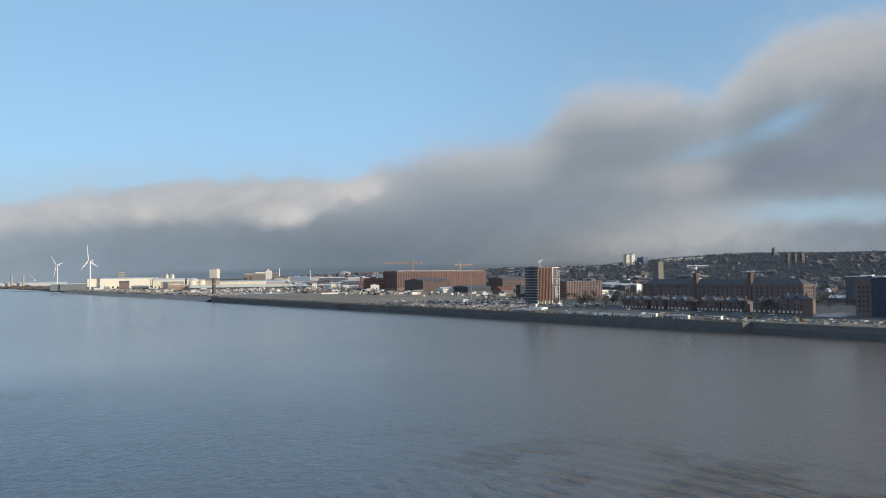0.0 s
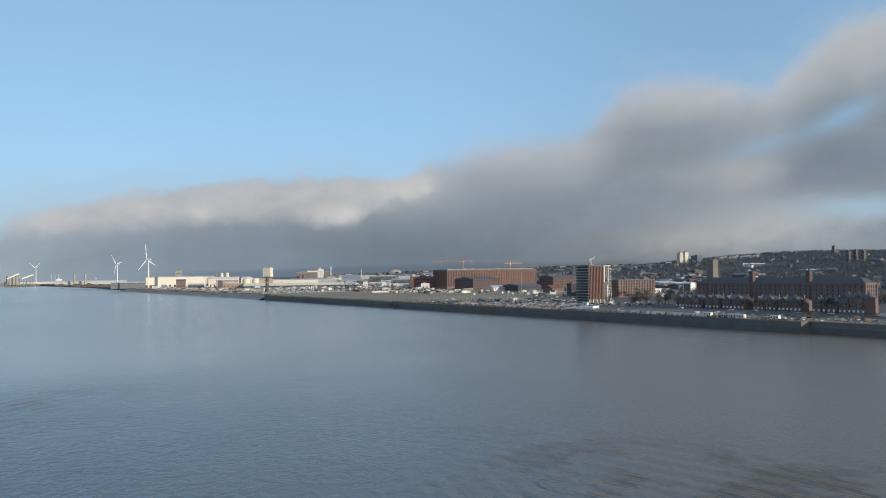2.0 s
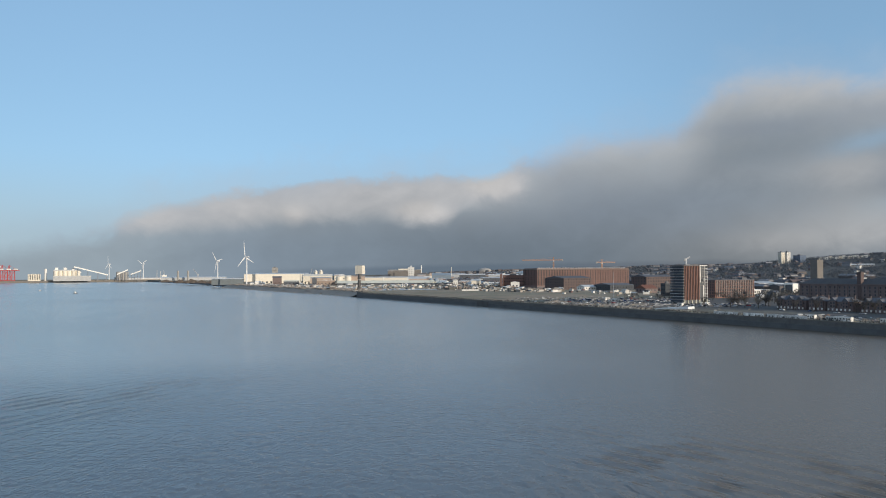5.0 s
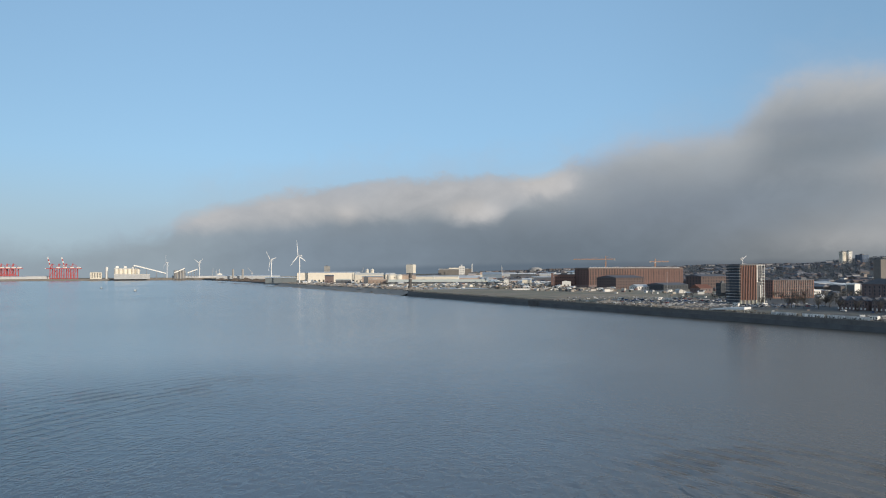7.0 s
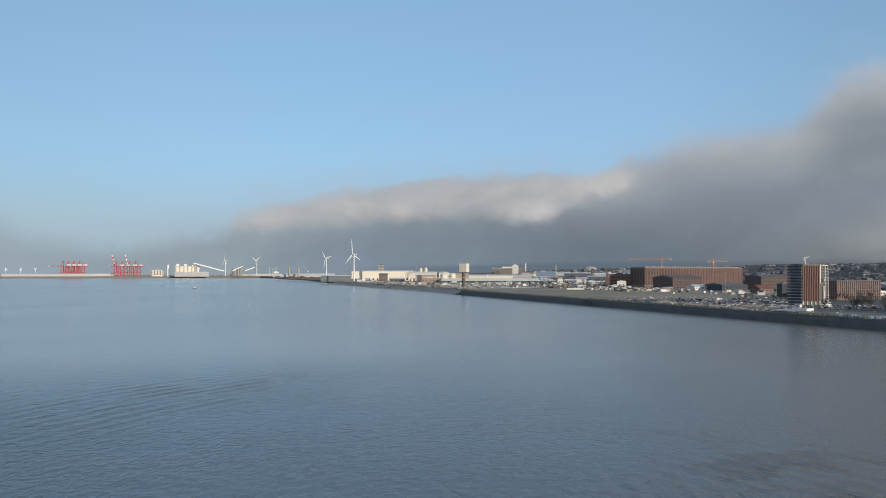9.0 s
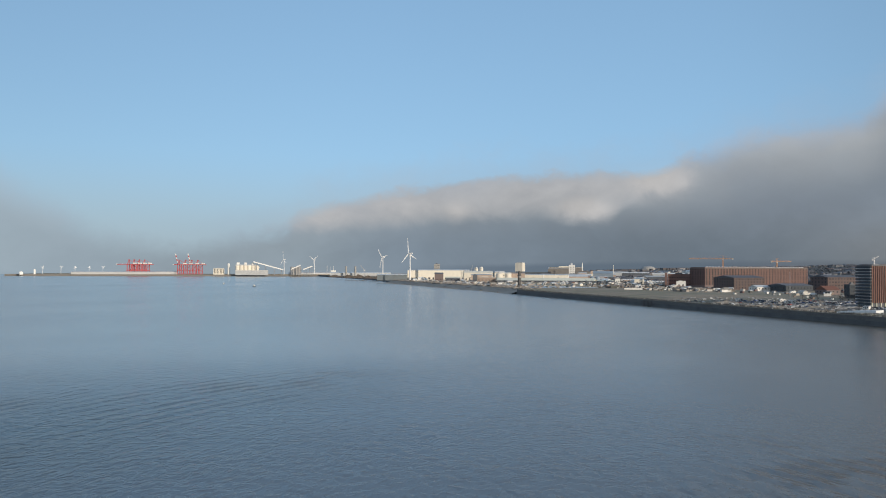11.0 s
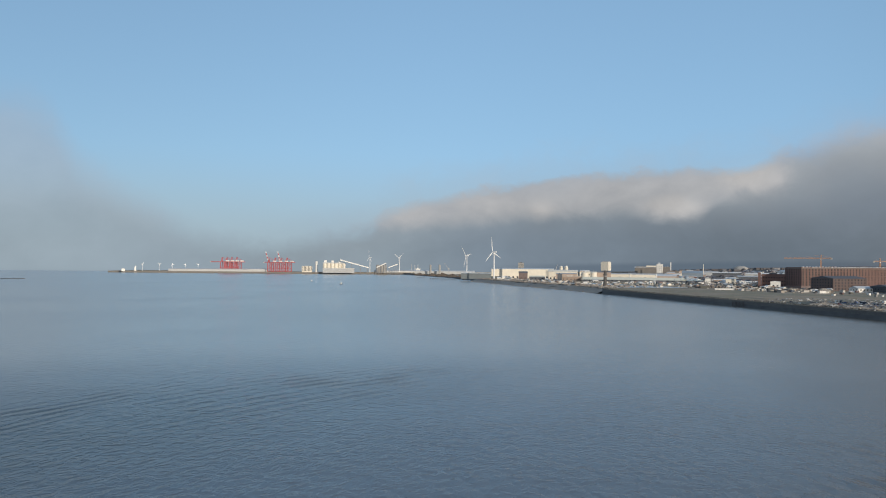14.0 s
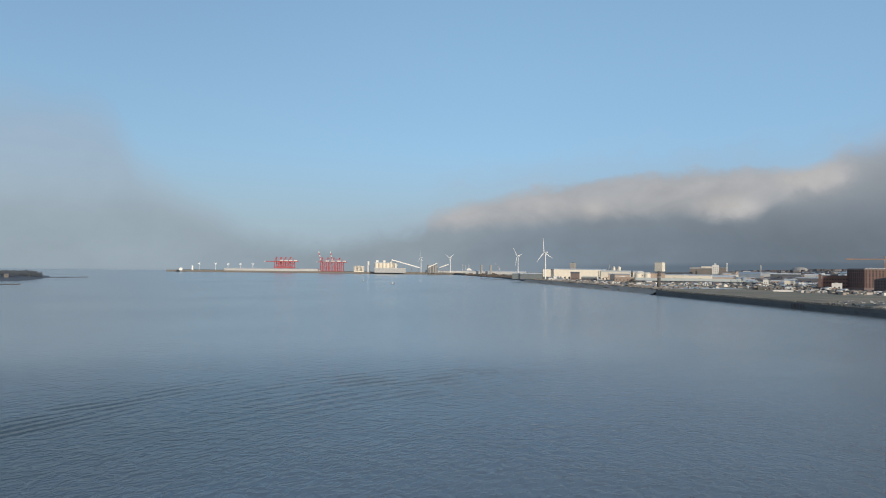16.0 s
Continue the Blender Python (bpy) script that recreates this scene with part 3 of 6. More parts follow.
def bank_stones():
    """Tipped stones and broken concrete along the foot and the crest of the northern bank."""
    r = random.Random(61)
    bm = bmesh.new()
    for _ in range(1100):
        s = r.uniform(925, 2050)
        low = r.random() < 0.07
        v = shore(s) + (r.gauss(-17, 5) if low else r.uniform(-3, 34))
        z = 1.0 if low else QUAY
        x, y = ground_xy(s, v)
        e = 0.5 + 1.7 * r.random() ** 2
        vs = box(bm, x - e, x + e * r.uniform(0.5, 1.6), y - e * r.uniform(0.4, 1.2), y + e, z - 1.4, z + e * r.uniform(0.3, 0.9))
        for q in vs:
            q.co += Vector((r.uniform(-0.4, 0.4), r.uniform(-0.4, 0.4), r.uniform(-0.2, 0.2)))
    return bm


face = part("quay_face", boxes((0, 3.2, -780, 781, 0.4, 9.0)), M["stone"], wall, "grey stone face of the container quay")
face.matrix_basis = pose(*ground_xy(4083.5, -780), 0, 0, 0, TURN)


# ---- buildings ----
PANES = {}


def pane(wd, ht, mat):
    """A window pane mesh of that size, facing -y, its middle at the origin."""
    key = (round(wd, 2), round(ht, 2), mat.name)
    if key not in PANES:
        me = bpy.data.meshes.new("window")
        bm = boxes((-wd / 2, wd / 2, -0.06, 0.1, -ht / 2, ht / 2))
        bm.to_mesh(me), bm.free()
        me.materials.append(mat)
        PANES[key] = me
    return PANES[key]


def windows(parent, mesh, wd, dp, sides, cols, rows, z0, z1, margin=1.5, name="window"):
    """Rows of panes on the front (F, -y) or the south end (R, +x) of a block centred on its foot."""
    for side in sides:
        run = wd if side in "FB" else dp
        for i in range(cols):
            a = -run / 2 + margin + (run - 2 * margin) * (i + 0.5) / cols
            for j in range(rows):
                z = z0 + (z1 - z0) * (j + 0.5) / rows
                m = pose(a, -dp / 2, z) if side == "F" else pose(wd / 2, a, z, 0, 0, 90) if side == "R" else pose(-wd / 2, a, z, 0, 0, -90)
                o = new(name, mesh)
                o.parent, o.matrix_basis = parent, m


def foot(s, v, wd, dp, z=None):
    """The pose of a block that covers s..s+wd along the wall and v..v+dp inland."""
    x, y = ground_xy(s + wd / 2, v + dp / 2)
    return pose(x, y, land_z(s, v) if z is None else z, 0, 0, TURN)


def shed(name, label, category, m, wd, dp, ht, wall_mat, roof_mat, roof="gable", rise=2.0, along="x", wins=None, group="", win_mat=None, doors=0):
    """A plain building: walls, a roof, and windows as (sides, columns, rows, width, height, from, to)."""
    t = thing(name, label, category, m, group)
    part("wall", boxes((-wd / 2, wd / 2, -dp / 2, dp / 2, -1.5, ht)), wall_mat, t)
    if roof == "gable":
        part("roof", made(gable, -wd / 2, wd / 2, -dp / 2, dp / 2, ht, rise, along), roof_mat, t)
    elif roof == "hip":
        part("roof", made(hip, -wd / 2, wd / 2, -dp / 2, dp / 2, ht, rise), roof_mat, t)
    else:
        part("roof", boxes((-wd / 2 - 0.25, wd / 2 + 0.25, -dp / 2 - 0.25, dp / 2 + 0.25, ht, ht + 0.5),
                           (-wd * 0.2, wd * 0.1, -dp * 0.1, dp * 0.2, ht + 0.5, ht + 0.5 + rise)), roof_mat, t)
    for sides, cols, rows, pw, ph, z0, z1 in wins or ():
        windows(t, pane(pw, ph, win_mat or M["glass"]), wd, dp, sides, cols, rows, z0, z1)
    for i in range(doors):
        d = part("door", boxes((-2.0, 2.0, -0.08, 0.1, 0, 4.2)), M["sheet_dark"], t)
        d.matrix_basis = pose(-wd / 2 + wd * (i + 0.5) / doors, -dp / 2, 0)
    return t


def tobacco_warehouse():
    wd, dp, ht = 51.0, 226.0, 36.0
    t = thing("brick_warehouse", "huge red-brick dock warehouse with many storeys of windows", "warehouse", foot(979, 399, wd, dp, QUAY))
    part("wall", boxes((-wd / 2, wd / 2, -dp / 2, dp / 2, -2, ht)), M["brick"], t)
    part("plinth", boxes((-wd / 2 - 0.5, wd / 2 + 0.5, -dp / 2 - 0.5, dp / 2 + 0.5, -2, 4.5)), M["brick_dark"], t)
    part("cornice", boxes((-wd / 2 - 0.8, wd / 2 + 0.8, -dp / 2 - 0.8, dp / 2 + 0.8, ht, ht + 1.2)), M["stone"], t, "pale stone cornice")
    part("parapet", boxes((-wd / 2 + 1, wd / 2 - 1, -dp / 2 + 1, dp / 2 - 1, ht + 1.2, ht + 2.4)), M["brick"], t)
    for z in (13.7, 22.6, 31.4):
        part("string_course", boxes((-wd / 2 - 0.35, wd / 2 + 0.35, -dp / 2 - 0.35, dp / 2 + 0.35, z - 0.4, z + 0.4)), M["brick"], t, "projecting brick band")
    hut = None
    for i in range(34):
        m = pose(wd / 2 - 2.4, -dp / 2 + 6 + i * 6.35, ht + 2.4)
        if hut is None:
            hut = part("roof_light", made(gable, -2, 2, -1.6, 1.6, 0, 1.3, "x", 0.1), M["white"], t, "small white roof light")
            hut.matrix_basis = m
        else:
            again(hut, m, t)
    # brick piers between the window bays
    pier = part("pier", boxes((-0.6, 0.6, -0.25, 0.1, 4.5, ht)), M["brick"], t)
    pier.matrix_basis = pose(wd / 2, -dp / 2 + 0.75, 0, 0, 0, 90)
    for i in range(1, 37):
        again(pier, pose(wd / 2, -dp / 2 + 0.75 + i * 6.125, 0, 0, 0, 90), t)
    for i in range(10):
        again(pier, pose(-wd / 2 + 0.75 + i * 5.72, -dp / 2, 0), t)
    # solid near-black panes stand in for the shade inside unglazed openings
    for z0, z1, rows in ((5.0, 13.2, 2), (14.2, 22.1, 2), (23.2, 31.0, 2), (31.9, 35.6, 1)):
        windows(t, pane(2.9, (z1 - z0) / rows - 0.55, M["opening"]), wd, dp, "R", 36, rows, z0, z1, 0.75)
        windows(t, pane(2.4, (z1 - z0) / rows - 0.8, M["opening"]), wd, dp, "F", 9, rows, z0, z1, 0.75)


def tower_block():
    """The unfinished residential tower: netted west side, brick south side, an open frame at its end."""
    wd, dp, ht, n = 17.5, 30.0, 36.6, 12
    t = thing("tower_block", "unfinished brick-clad residential tower with netted scaffold side", "tower block", foot(244, 96, wd, dp))
    step = (ht - 3.5) / n
    part("core", boxes((-wd / 2 + 1, wd / 2 - 1.2, -dp / 2 + 1, dp / 2 - 1.2, 0, ht + 0.5)), M["sheet_dark"], t)
    slab = part("floor_slab", boxes((-wd / 2, wd / 2 - 0.35, -dp / 2, dp / 2, -0.2, 0.2)), M["tower_grey"], t)
    slab.matrix_basis = pose(0, 0, 3.5)
    for i in range(1, n + 1):
        again(slab, pose(0, 0, 3.5 + i * step), t)
    # ground floor columns
    col = part("column", boxes((-0.4, 0.4, -0.4, 0.4, 0, 3.5)), M["green_roof"], t, "pale green steel column")
    first = True
    for x in (-wd / 2 + 0.6, 0, wd / 2 - 0.6):
        for k in range(7):
            m = pose(x, -dp / 2 + 0.6 + k * (dp - 1.2) / 6, 0)
            if first:
                col.matrix_basis, first = m, False
            else:
                again(col, m, t)
    # netted scaffold on the river side
    net = part("scaffold_netting", boxes((-wd / 2 - 0.4, wd / 2 + 0.2, -0.5, -0.2, 0.5, step - 0.6)), M["netting"], t, "dark debris netting")
    net.matrix_basis = pose(0, -dp / 2 - 1.0, 1.0)
    for i in range(1, n + 1):
        again(net, pose(0, -dp / 2 - 1.0, 1.0 + i * step), t)
    rail = part("scaffold_lift", boxes((-wd / 2 - 0.5, wd / 2 + 0.3, -1.75, -0.1, -0.16, 0.16)), M["sheet"], t)
    rail.matrix_basis = pose(0, -dp / 2, 1.2)
    for i in range(1, n + 1):
        again(rail, pose(0, -dp / 2, 1.2 + i * step), t)
    pole = part("scaffold_pole", boxes((-0.05, 0.05, -0.05, 0.05, 0, ht + 1.5)), M["sheet_dark"], t)
    pole.matrix_basis = pose(-wd / 2, -dp / 2 - 1.6, 0)
    for i in range(1, 9):
        again(pole, pose(-wd / 2 + i * wd / 8, -dp / 2 - 1.6, 0), t)
    # brick piers on the south face
    clad = 19.0
    fin = part("brick_pier", boxes((-0.36, 0.36, -0.45, 0.4, 3.5, ht)), M["brick_new"], t, "new red brick pier")
    fin.matrix_basis = pose(wd / 2, -dp / 2 + 0.55, 0, 0, 0, 90)
    for i in range(1, 10):
        again(fin, pose(wd / 2, -dp / 2 + 0.55 + i * clad / 9.4, 0, 0, 0, 90), t)
    for i in range(9):
        for j in range(n):
            o = new("window", pane(1.4, step - 0.03, M["glass"]))
            o.parent, o.matrix_basis = t, pose(wd / 2 - 0.2, -dp / 2 + 0.55 + (i + 0.5) * clad / 9.4, 3.5 + (j + 0.5) * step, 0, 0, 90)
    # white frame not yet clad
    post = part("frame_post", boxes((-0.13, 0.13, -0.2, 0.2, 3.5, ht + 0.6)), M["white"], t, "bare white frame post")
    post.matrix_basis = pose(wd / 2 + 0.1, -dp / 2 + 26.2, 0, 0, 0, 90)
    for a in (29.4,):
        again(post, pose(wd / 2 + 0.1, -dp / 2 + a, 0, 0, 0, 90), t)
    for a, z0, z1 in ((20.3, ht * 0.56, ht + 0.6), (24.4, 3.5, ht * 0.48)):
        part("white_panel", boxes((-0.4, 0.4, -0.2, 0.2, z0, z1)), M["white"], t, "tall white cladding strip").matrix_basis = pose(wd / 2 + 0.1, -dp / 2 + a, 0, 0, 0, 90)
    bar = part("frame_beam", boxes((-1.6, 1.6, -0.2, 0.2, -0.16, 0.16)), M["white"], t, "bare white floor edge")
    bar.matrix_basis = pose(wd / 2 + 0.1, -dp / 2 + 28.0, 3.7, 0, 0, 90)
    for i in range(1, n + 1):
        again(bar, pose(wd / 2 + 0.1, -dp / 2 + 28.0, 3.7 + i * step, 0, 0, 90), t)
    edge_bar = part("floor_edge", boxes((-2.0, 2.0, -0.15, 0.15, -0.18, 0.18)), M["concrete"], t, "grey concrete floor edge")
    edge_bar.matrix_basis = pose(wd / 2, -dp / 2 + 24.6, 3.7, 0, 0, 90)
    for i in range(1, n + 1):
        again(edge_bar, pose(wd / 2, -dp / 2 + 24.6, 3.7 + i * step, 0, 0, 90), t)
    part("top_beam", boxes((-4.9, 4.9, -0.25, 0.25, ht, ht + 0.6)), M["white"], t).matrix_basis = pose(wd / 2 + 0.1, -dp / 2 + 24.9, 0, 0, 0, 90)
    hoist = part("site_hoist", boxes((-0.9, 0.9, -0.5, 0.5, 0, 2.4)), M["sheet"], t, "grey builders' hoist cage")
    hoist.matrix_basis = pose(wd / 2 + 0.8, -dp / 2 + 24.5, ht * 0.6, 0, 0, 90)
    part("upstand", boxes((-wd / 2 + 1, wd / 2 - 1, -dp / 2 + 1, dp / 2 - 8, ht + 0.5, ht + 1.3)), M["sheet_dark"], t)


def lattice(bm, a, b, r, n, bar=0.16):
    """A four-cornered lattice from a to b, with n bays."""
    a, b = Vector(a), Vector(b)
    z = (b - a).normalized()
    x = z.cross((0, 0, 1) if abs(z.z) < 0.95 else (1, 0, 0)).normalized() * r
    y = z.cross(x).normalized() * r
    c = [x + y, y - x, -x - y, x - y]
    for q in c:
        beam(bm, a + q, b + q, bar)
    for i in range(n):
        p0, p1 = a.lerp(b, i / n), a.lerp(b, (i + 1) / n)
        for k in range(4):
            beam(bm, p0 + c[k], p1 + c[(k + 1) % 4], bar * 0.7)


def tower_crane(label, x, y, z0, mast, jib, back, turn, mat, luff=0.0, r=1.0):
    t = thing("tower_crane", label, "crane", pose(x, y, z0, 0, 0, turn), "cranes over the building sites")
    part("mast", made(lattice, (0, 0, 0), (0, 0, mast), r, max(4, int(mast / 3)), 0.28 * r), mat, t)
    cab = part("cab", boxes((-1.2 * r, 1.2 * r, -1.6 * r, 1.2 * r, mast - 2.4 * r, mast)), M["white"], t)
    part("cab_window", boxes((-1.0 * r, 1.0 * r, -1.66 * r, -1.55 * r, mast - 1.9 * r, mast - 0.6 * r)), M["glass"], cab)
    tip = Vector((-jib * math.cos(radians(luff)), 0, mast + 0.8 + jib * math.sin(radians(luff))))
    part("jib", made(lattice, (0, 0, mast + 0.8), tip, 0.8 * r, max(6, int(jib / 4)), 0.24 * r), mat, t)
    part("counter_jib", made(lattice, (0, 0, mast + 0.8), (back, 0, mast + 0.8), 0.7 * r, 4, 0.24 * r), mat, t)
    part("counterweight", boxes((back - 3.0 * r, back, -1.3 * r, 1.3 * r, mast - 1.8 * r, mast + 1.6 * r)), M["concrete"], t)
    part("apex", made(lattice, (0, 0, mast + 0.8), (0, 0, mast + 7.0 * r), 0.5 * r, 3, 0.2 * r), mat, t)
    bm = bmesh.new()
    beam(bm, (0, 0, mast + 7 * r), tip * 0.7 + Vector((0, 0, (mast + 0.8) * 0.3)), 0.07)
    beam(bm, (0, 0, mast + 7 * r), (back, 0, mast + 1.2), 0.07)
    part("tie", bm, mat, t)


def apartment_block():
    """Brick flats with pale uprights between narrow windows, behind the tower."""
    wd, dp, ht = 18.0, 62.0, 20.5
    t = thing("apartment_building", "six-storey new brick apartment block with tall narrow windows", "apartment building", foot(345, 236, wd, dp))
    part("wall", boxes((-wd / 2, wd / 2, -dp / 2, dp / 2, -1, ht)), M["brick_new"], t)
    part("roof", boxes((-wd / 2 - 0.3, wd / 2 + 0.3, -dp / 2 - 0.3, dp / 2 + 0.3, ht, ht + 0.6), (-4, 3, 18, 26, ht + 0.6, ht + 3)), M["sheet_dark"], t)
    windows(t, pane(1.55, 2.8, M["glass"]), wd, dp, "R", 22, 6, 1.0, ht, 0.6)
    windows(t, pane(1.3, 2.1, M["glass"]), wd, dp, "F", 6, 6, 1.0, ht, 0.6)
    band = part("floor_band", boxes((-dp / 2 + 0.3, dp / 2 - 0.3, -0.16, 0.1, -0.22, 0.22)), M["brick_new"], t, "brick band between floors")
    for i in range(1, 6):
        m = pose(wd / 2, 0, 1.0 + i * (ht - 1.0) / 6, 0, 0, 90)
        if i == 1:
            band.matrix_basis = m
        else:
            again(band, m, t)
    up = part("pale_upright", boxes((-0.15, 0.15, -0.2, 0.1, 1, ht)), M["concrete"], t, "pale stone upright")
    up.matrix_basis = pose(wd / 2, -dp / 2 + 1.6, 0, 0, 0, 90)
    for i in range(1, 22):
        again(up, pose(wd / 2, -dp / 2 + 0.6 + (i + 0.05) * 2.764, 0, 0, 0, 90), t)


def dock_warehouse():
    """The long dark brick warehouse by the basin, with its hoist towers."""
    wd, dp, ht = 155.0, 16.0, 19.4
    t = thing("dock_warehouse", "long dark red-brick Victorian warehouse with dark slate roofs", "warehouse", foot(-19.5, 126, wd, dp))
    part("wall", boxes((-wd / 2, wd / 2, -dp / 2, dp / 2, -1, ht)), M["brick_dark"], t)
    part("roof", made(hip, -wd / 2, wd / 2, -dp / 2, dp / 2, ht + 0.9, 4.4), M["slate_brown"], t)
    part("cornice", boxes((-wd / 2 - 0.5, wd / 2 + 0.5, -dp / 2 - 0.5, dp / 2 + 0.5, ht, ht + 0.9)), M["brick_dark"], t)
    tw = part("hoist_tower", boxes((-1.7, 1.7, -0.3, 3.5, 0, ht + 9.6), (-2.0, 2.0, -0.6, 3.8, ht + 9.6, ht + 10.4)), M["brick_dim"], t, "dark red brick hoist tower")
    tw.matrix_basis = pose(-wd / 2 + 57, -dp / 2, 0)
    again(tw, pose(-wd / 2 + 109, -dp / 2, 0), t)
    pil = part("pilaster", boxes((-0.6, 0.6, -0.45, 0.1, 0, ht)), M["brick_dark"], t)
    pil.matrix_basis = pose(-wd / 2 + 0.6, -dp / 2, 0)
    for i in range(1, 18):
        again(pil, pose(-wd / 2 + 0.6 + i * 9.05, -dp / 2, 0), t)
    for x in (-7.4, 7.4):
        again(pil, pose(wd / 2, x, 0, 0, 0, 90), t)
    windows(t, pane(1.1, 1.7, M["glass"]), wd, dp, "F", 34, 5, 4.5, ht - 0.5, 0.6)
    windows(t, pane(1.4, 2.2, M["glass"]), wd, dp, "R", 5, 5, 4.5, ht - 0.5, 0.8)
    arch = part("arch", boxes((-2.6, 2.6, -0.1, 0.2, 0, 4.0)), M["stone_dark"], t, "dark quayside arch")
    arch.matrix_basis = pose(-wd / 2 + 5, -dp / 2, 0)
    for i in range(1, 17):
        again(arch, pose(-wd / 2 + 5 + i * 9.05, -dp / 2, 0), t)


TERRACES = ((95, 28), (77, 15), (53, 22), (25, 21), (4, 20), (-23, 19), (-44, 20))


def terrace():
    """Quayside blocks of brick town houses with gabled bays and pale ground-floor windows."""
    for s0, wd in TERRACES:
        dp, ht = (15.0, 10.5) if s0 < -40 else (12.0, 7.6)
        t = thing("town_houses", "brown brick quayside town houses with slate gables", "houses", foot(s0, 84, wd, dp), "terraces along the basin")
        part("wall", boxes((-wd / 2, wd / 2, -dp / 2, dp / 2, -1, ht)), M["brick_dark"], t)
        roof = part("roof", made(hip, -wd / 2, wd / 2, -dp / 2, dp / 2, ht, 3.6, 0.5), M["slate"], t)
        bays = 2 if wd < 26 else 3
        for k in range(bays):
            x = -wd / 2 + wd * (k + 0.5) / bays
            part("gable_bay", boxes((x - 2.6, x + 2.6, -dp / 2 - 1.2, 0, -1, ht + 0.3)), M["brick_dark"], t)
            part("bay_roof", made(gable, x - 2.6, x + 2.6, -dp / 2 - 1.2, 0, ht + 0.3, 2.8, "y", 0.35), M["slate"], t)
            for zz in (4.0, 6.4):
                for q in (-1.3, 1.3):
                    o = new("window", pane(1.1, 1.4, M["glass"]))
                    o.parent, o.matrix_basis = t, pose(x + q, -dp / 2 - 1.2, zz)
        n = int(wd / 3.2)
        for k in range(n):
            o = new("ground_floor_window", pane(1.4, 1.6, M["white"]))
            o.parent, o.matrix_basis = t, pose(-wd / 2 + wd * (k + 0.5) / n, -dp / 2 - 1.22, 1.5)
            o = new("window", pane(1.1, 1.4, M["glass"]))
            o.parent, o.matrix_basis = t, pose(-wd / 2 + wd * (k + 0.5) / n, -dp / 2, 5.2)
        for x in (-wd * 0.36, 0.0, wd * 0.36):
            part("chimney", boxes((x - 0.45, x + 0.45, 0.2, 1.1, ht + 1.5, ht + 4.6)), M["brick_dark"], roof)


def clock_tower():
    """The slim grey stone tower by the dock entrance."""
    x, y = spot(15.93, 1530)
    t = thing("stone_tower", "slim dark grey stone clock tower by the dock entrance", "tower", pose(x, y, QUAY, 0, 0, TURN))
    part("base", made(tube, 0, 0, -1, 4, 4.6, 4.2, 8), M["stone_dark"], t)
    part("shaft", made(tube, 0, 0, 4, 21, 3.5, 3.3, 8), M["stone_dark"], t)
    part("gallery", made(tube, 0, 0, 21, 22.2, 4.1, 4.3, 8), M["stone_dark"], t)
    part("lantern", made(tube, 0, 0, 22.2, 27.5, 3.2, 3.1, 8), M["stone_dark"], t)
    part("cap", made(tube, 0, 0, 27.5, 29.4, 3.8, 2.2, 8), M["stone_dark"], t)
    for i in range(8):
        a = radians(45 * i + 22.5)
        o = part("dial", made(tube, 0, 0, -0.1, 0.1, 1.2, 1.2, 14), M["concrete"], t, "round stone dial")
        o.matrix_basis = pose(3.1 * math.cos(a), 3.1 * math.sin(a), 18.5, 90, 0, 45 * i + 112.5)
    for i in range(4):
        a = radians(90 * i + 22.5)
        o = part("slit_window", boxes((-0.45, 0.45, -0.1, 0.1, -1.6, 1.6)), M["glass"], t)
        o.matrix_basis = pose(3.15 * math.cos(a), 3.15 * math.sin(a), 10.5, 0, 0, 90 * i + 112.5)


def wind_turbine(az, dist, hub, blade, spin, face, group="wind turbines"):
    x, y = spot(az, dist)
    t = thing("wind_turbine", "white three-bladed wind turbine standing by the water", "wind turbine", pose(x, y, 7.5, 0, 0, az + face), group)
    k = hub / 82.0
    part("tower", made(tube, 0, 0, 0, hub, 2.3 * k, 1.35 * k, 16), M["turbine"], t)
    part("nacelle", boxes((-1.9 * k, 1.9 * k, -3.5 * k, 8.0 * k, hub - 1.6 * k, hub + 2.2 * k)), M["turbine"], t)
    part("foundation", made(tube, 0, 0, -2.0, 0.6, 5.5 * k, 5.0 * k, 16), M["concrete"], t)
    hubo = part("hub", made(tube, 0, 0, -1.6, 1.8, 1.9, 1.0, 12), M["turbine"], t)
    hubo.matrix_basis = pose(0, -5.0 * k, hub + 0.3 * k, 90, 0, 0) @ Matrix.Scale(k, 4)
    src = None
    for i in range(3):
        m = pose(0, -5.2 * k, hub + 0.3 * k) @ pose(0, 0, 0, 0, spin + 120 * i, 0)
        if src:
            again(src, hubo.matrix_basis.inverted() @ m, hubo)
            continue
        bm = bmesh.new()
        rings = []
        for f, wide, thick in ((0.02, 1.0, 1.0), (0.08, 1.3, 0.9), (0.2, 2.0, 0.6), (0.45, 1.5, 0.4), (0.75, 1.0, 0.25), (1.0, 0.3, 0.08)):
            z = f * blade
            rings.append([bm.verts.new((px * wide * 0.85, py * thick, z)) for px, py in ((-1, 0), (-0.2, -0.5), (1.2, 0), (-0.2, 0.5))])
        for p, q in zip(rings, rings[1:]):
            for j in range(4):
                bm.faces.new((p[j], p[(j + 1) % 4], q[(j + 1) % 4], q[j]))
        bm.faces.new(rings[-1])
        src = part("blade", bm, M["turbine"], hubo)
        src.matrix_basis = hubo.matrix_basis.inverted() @ m


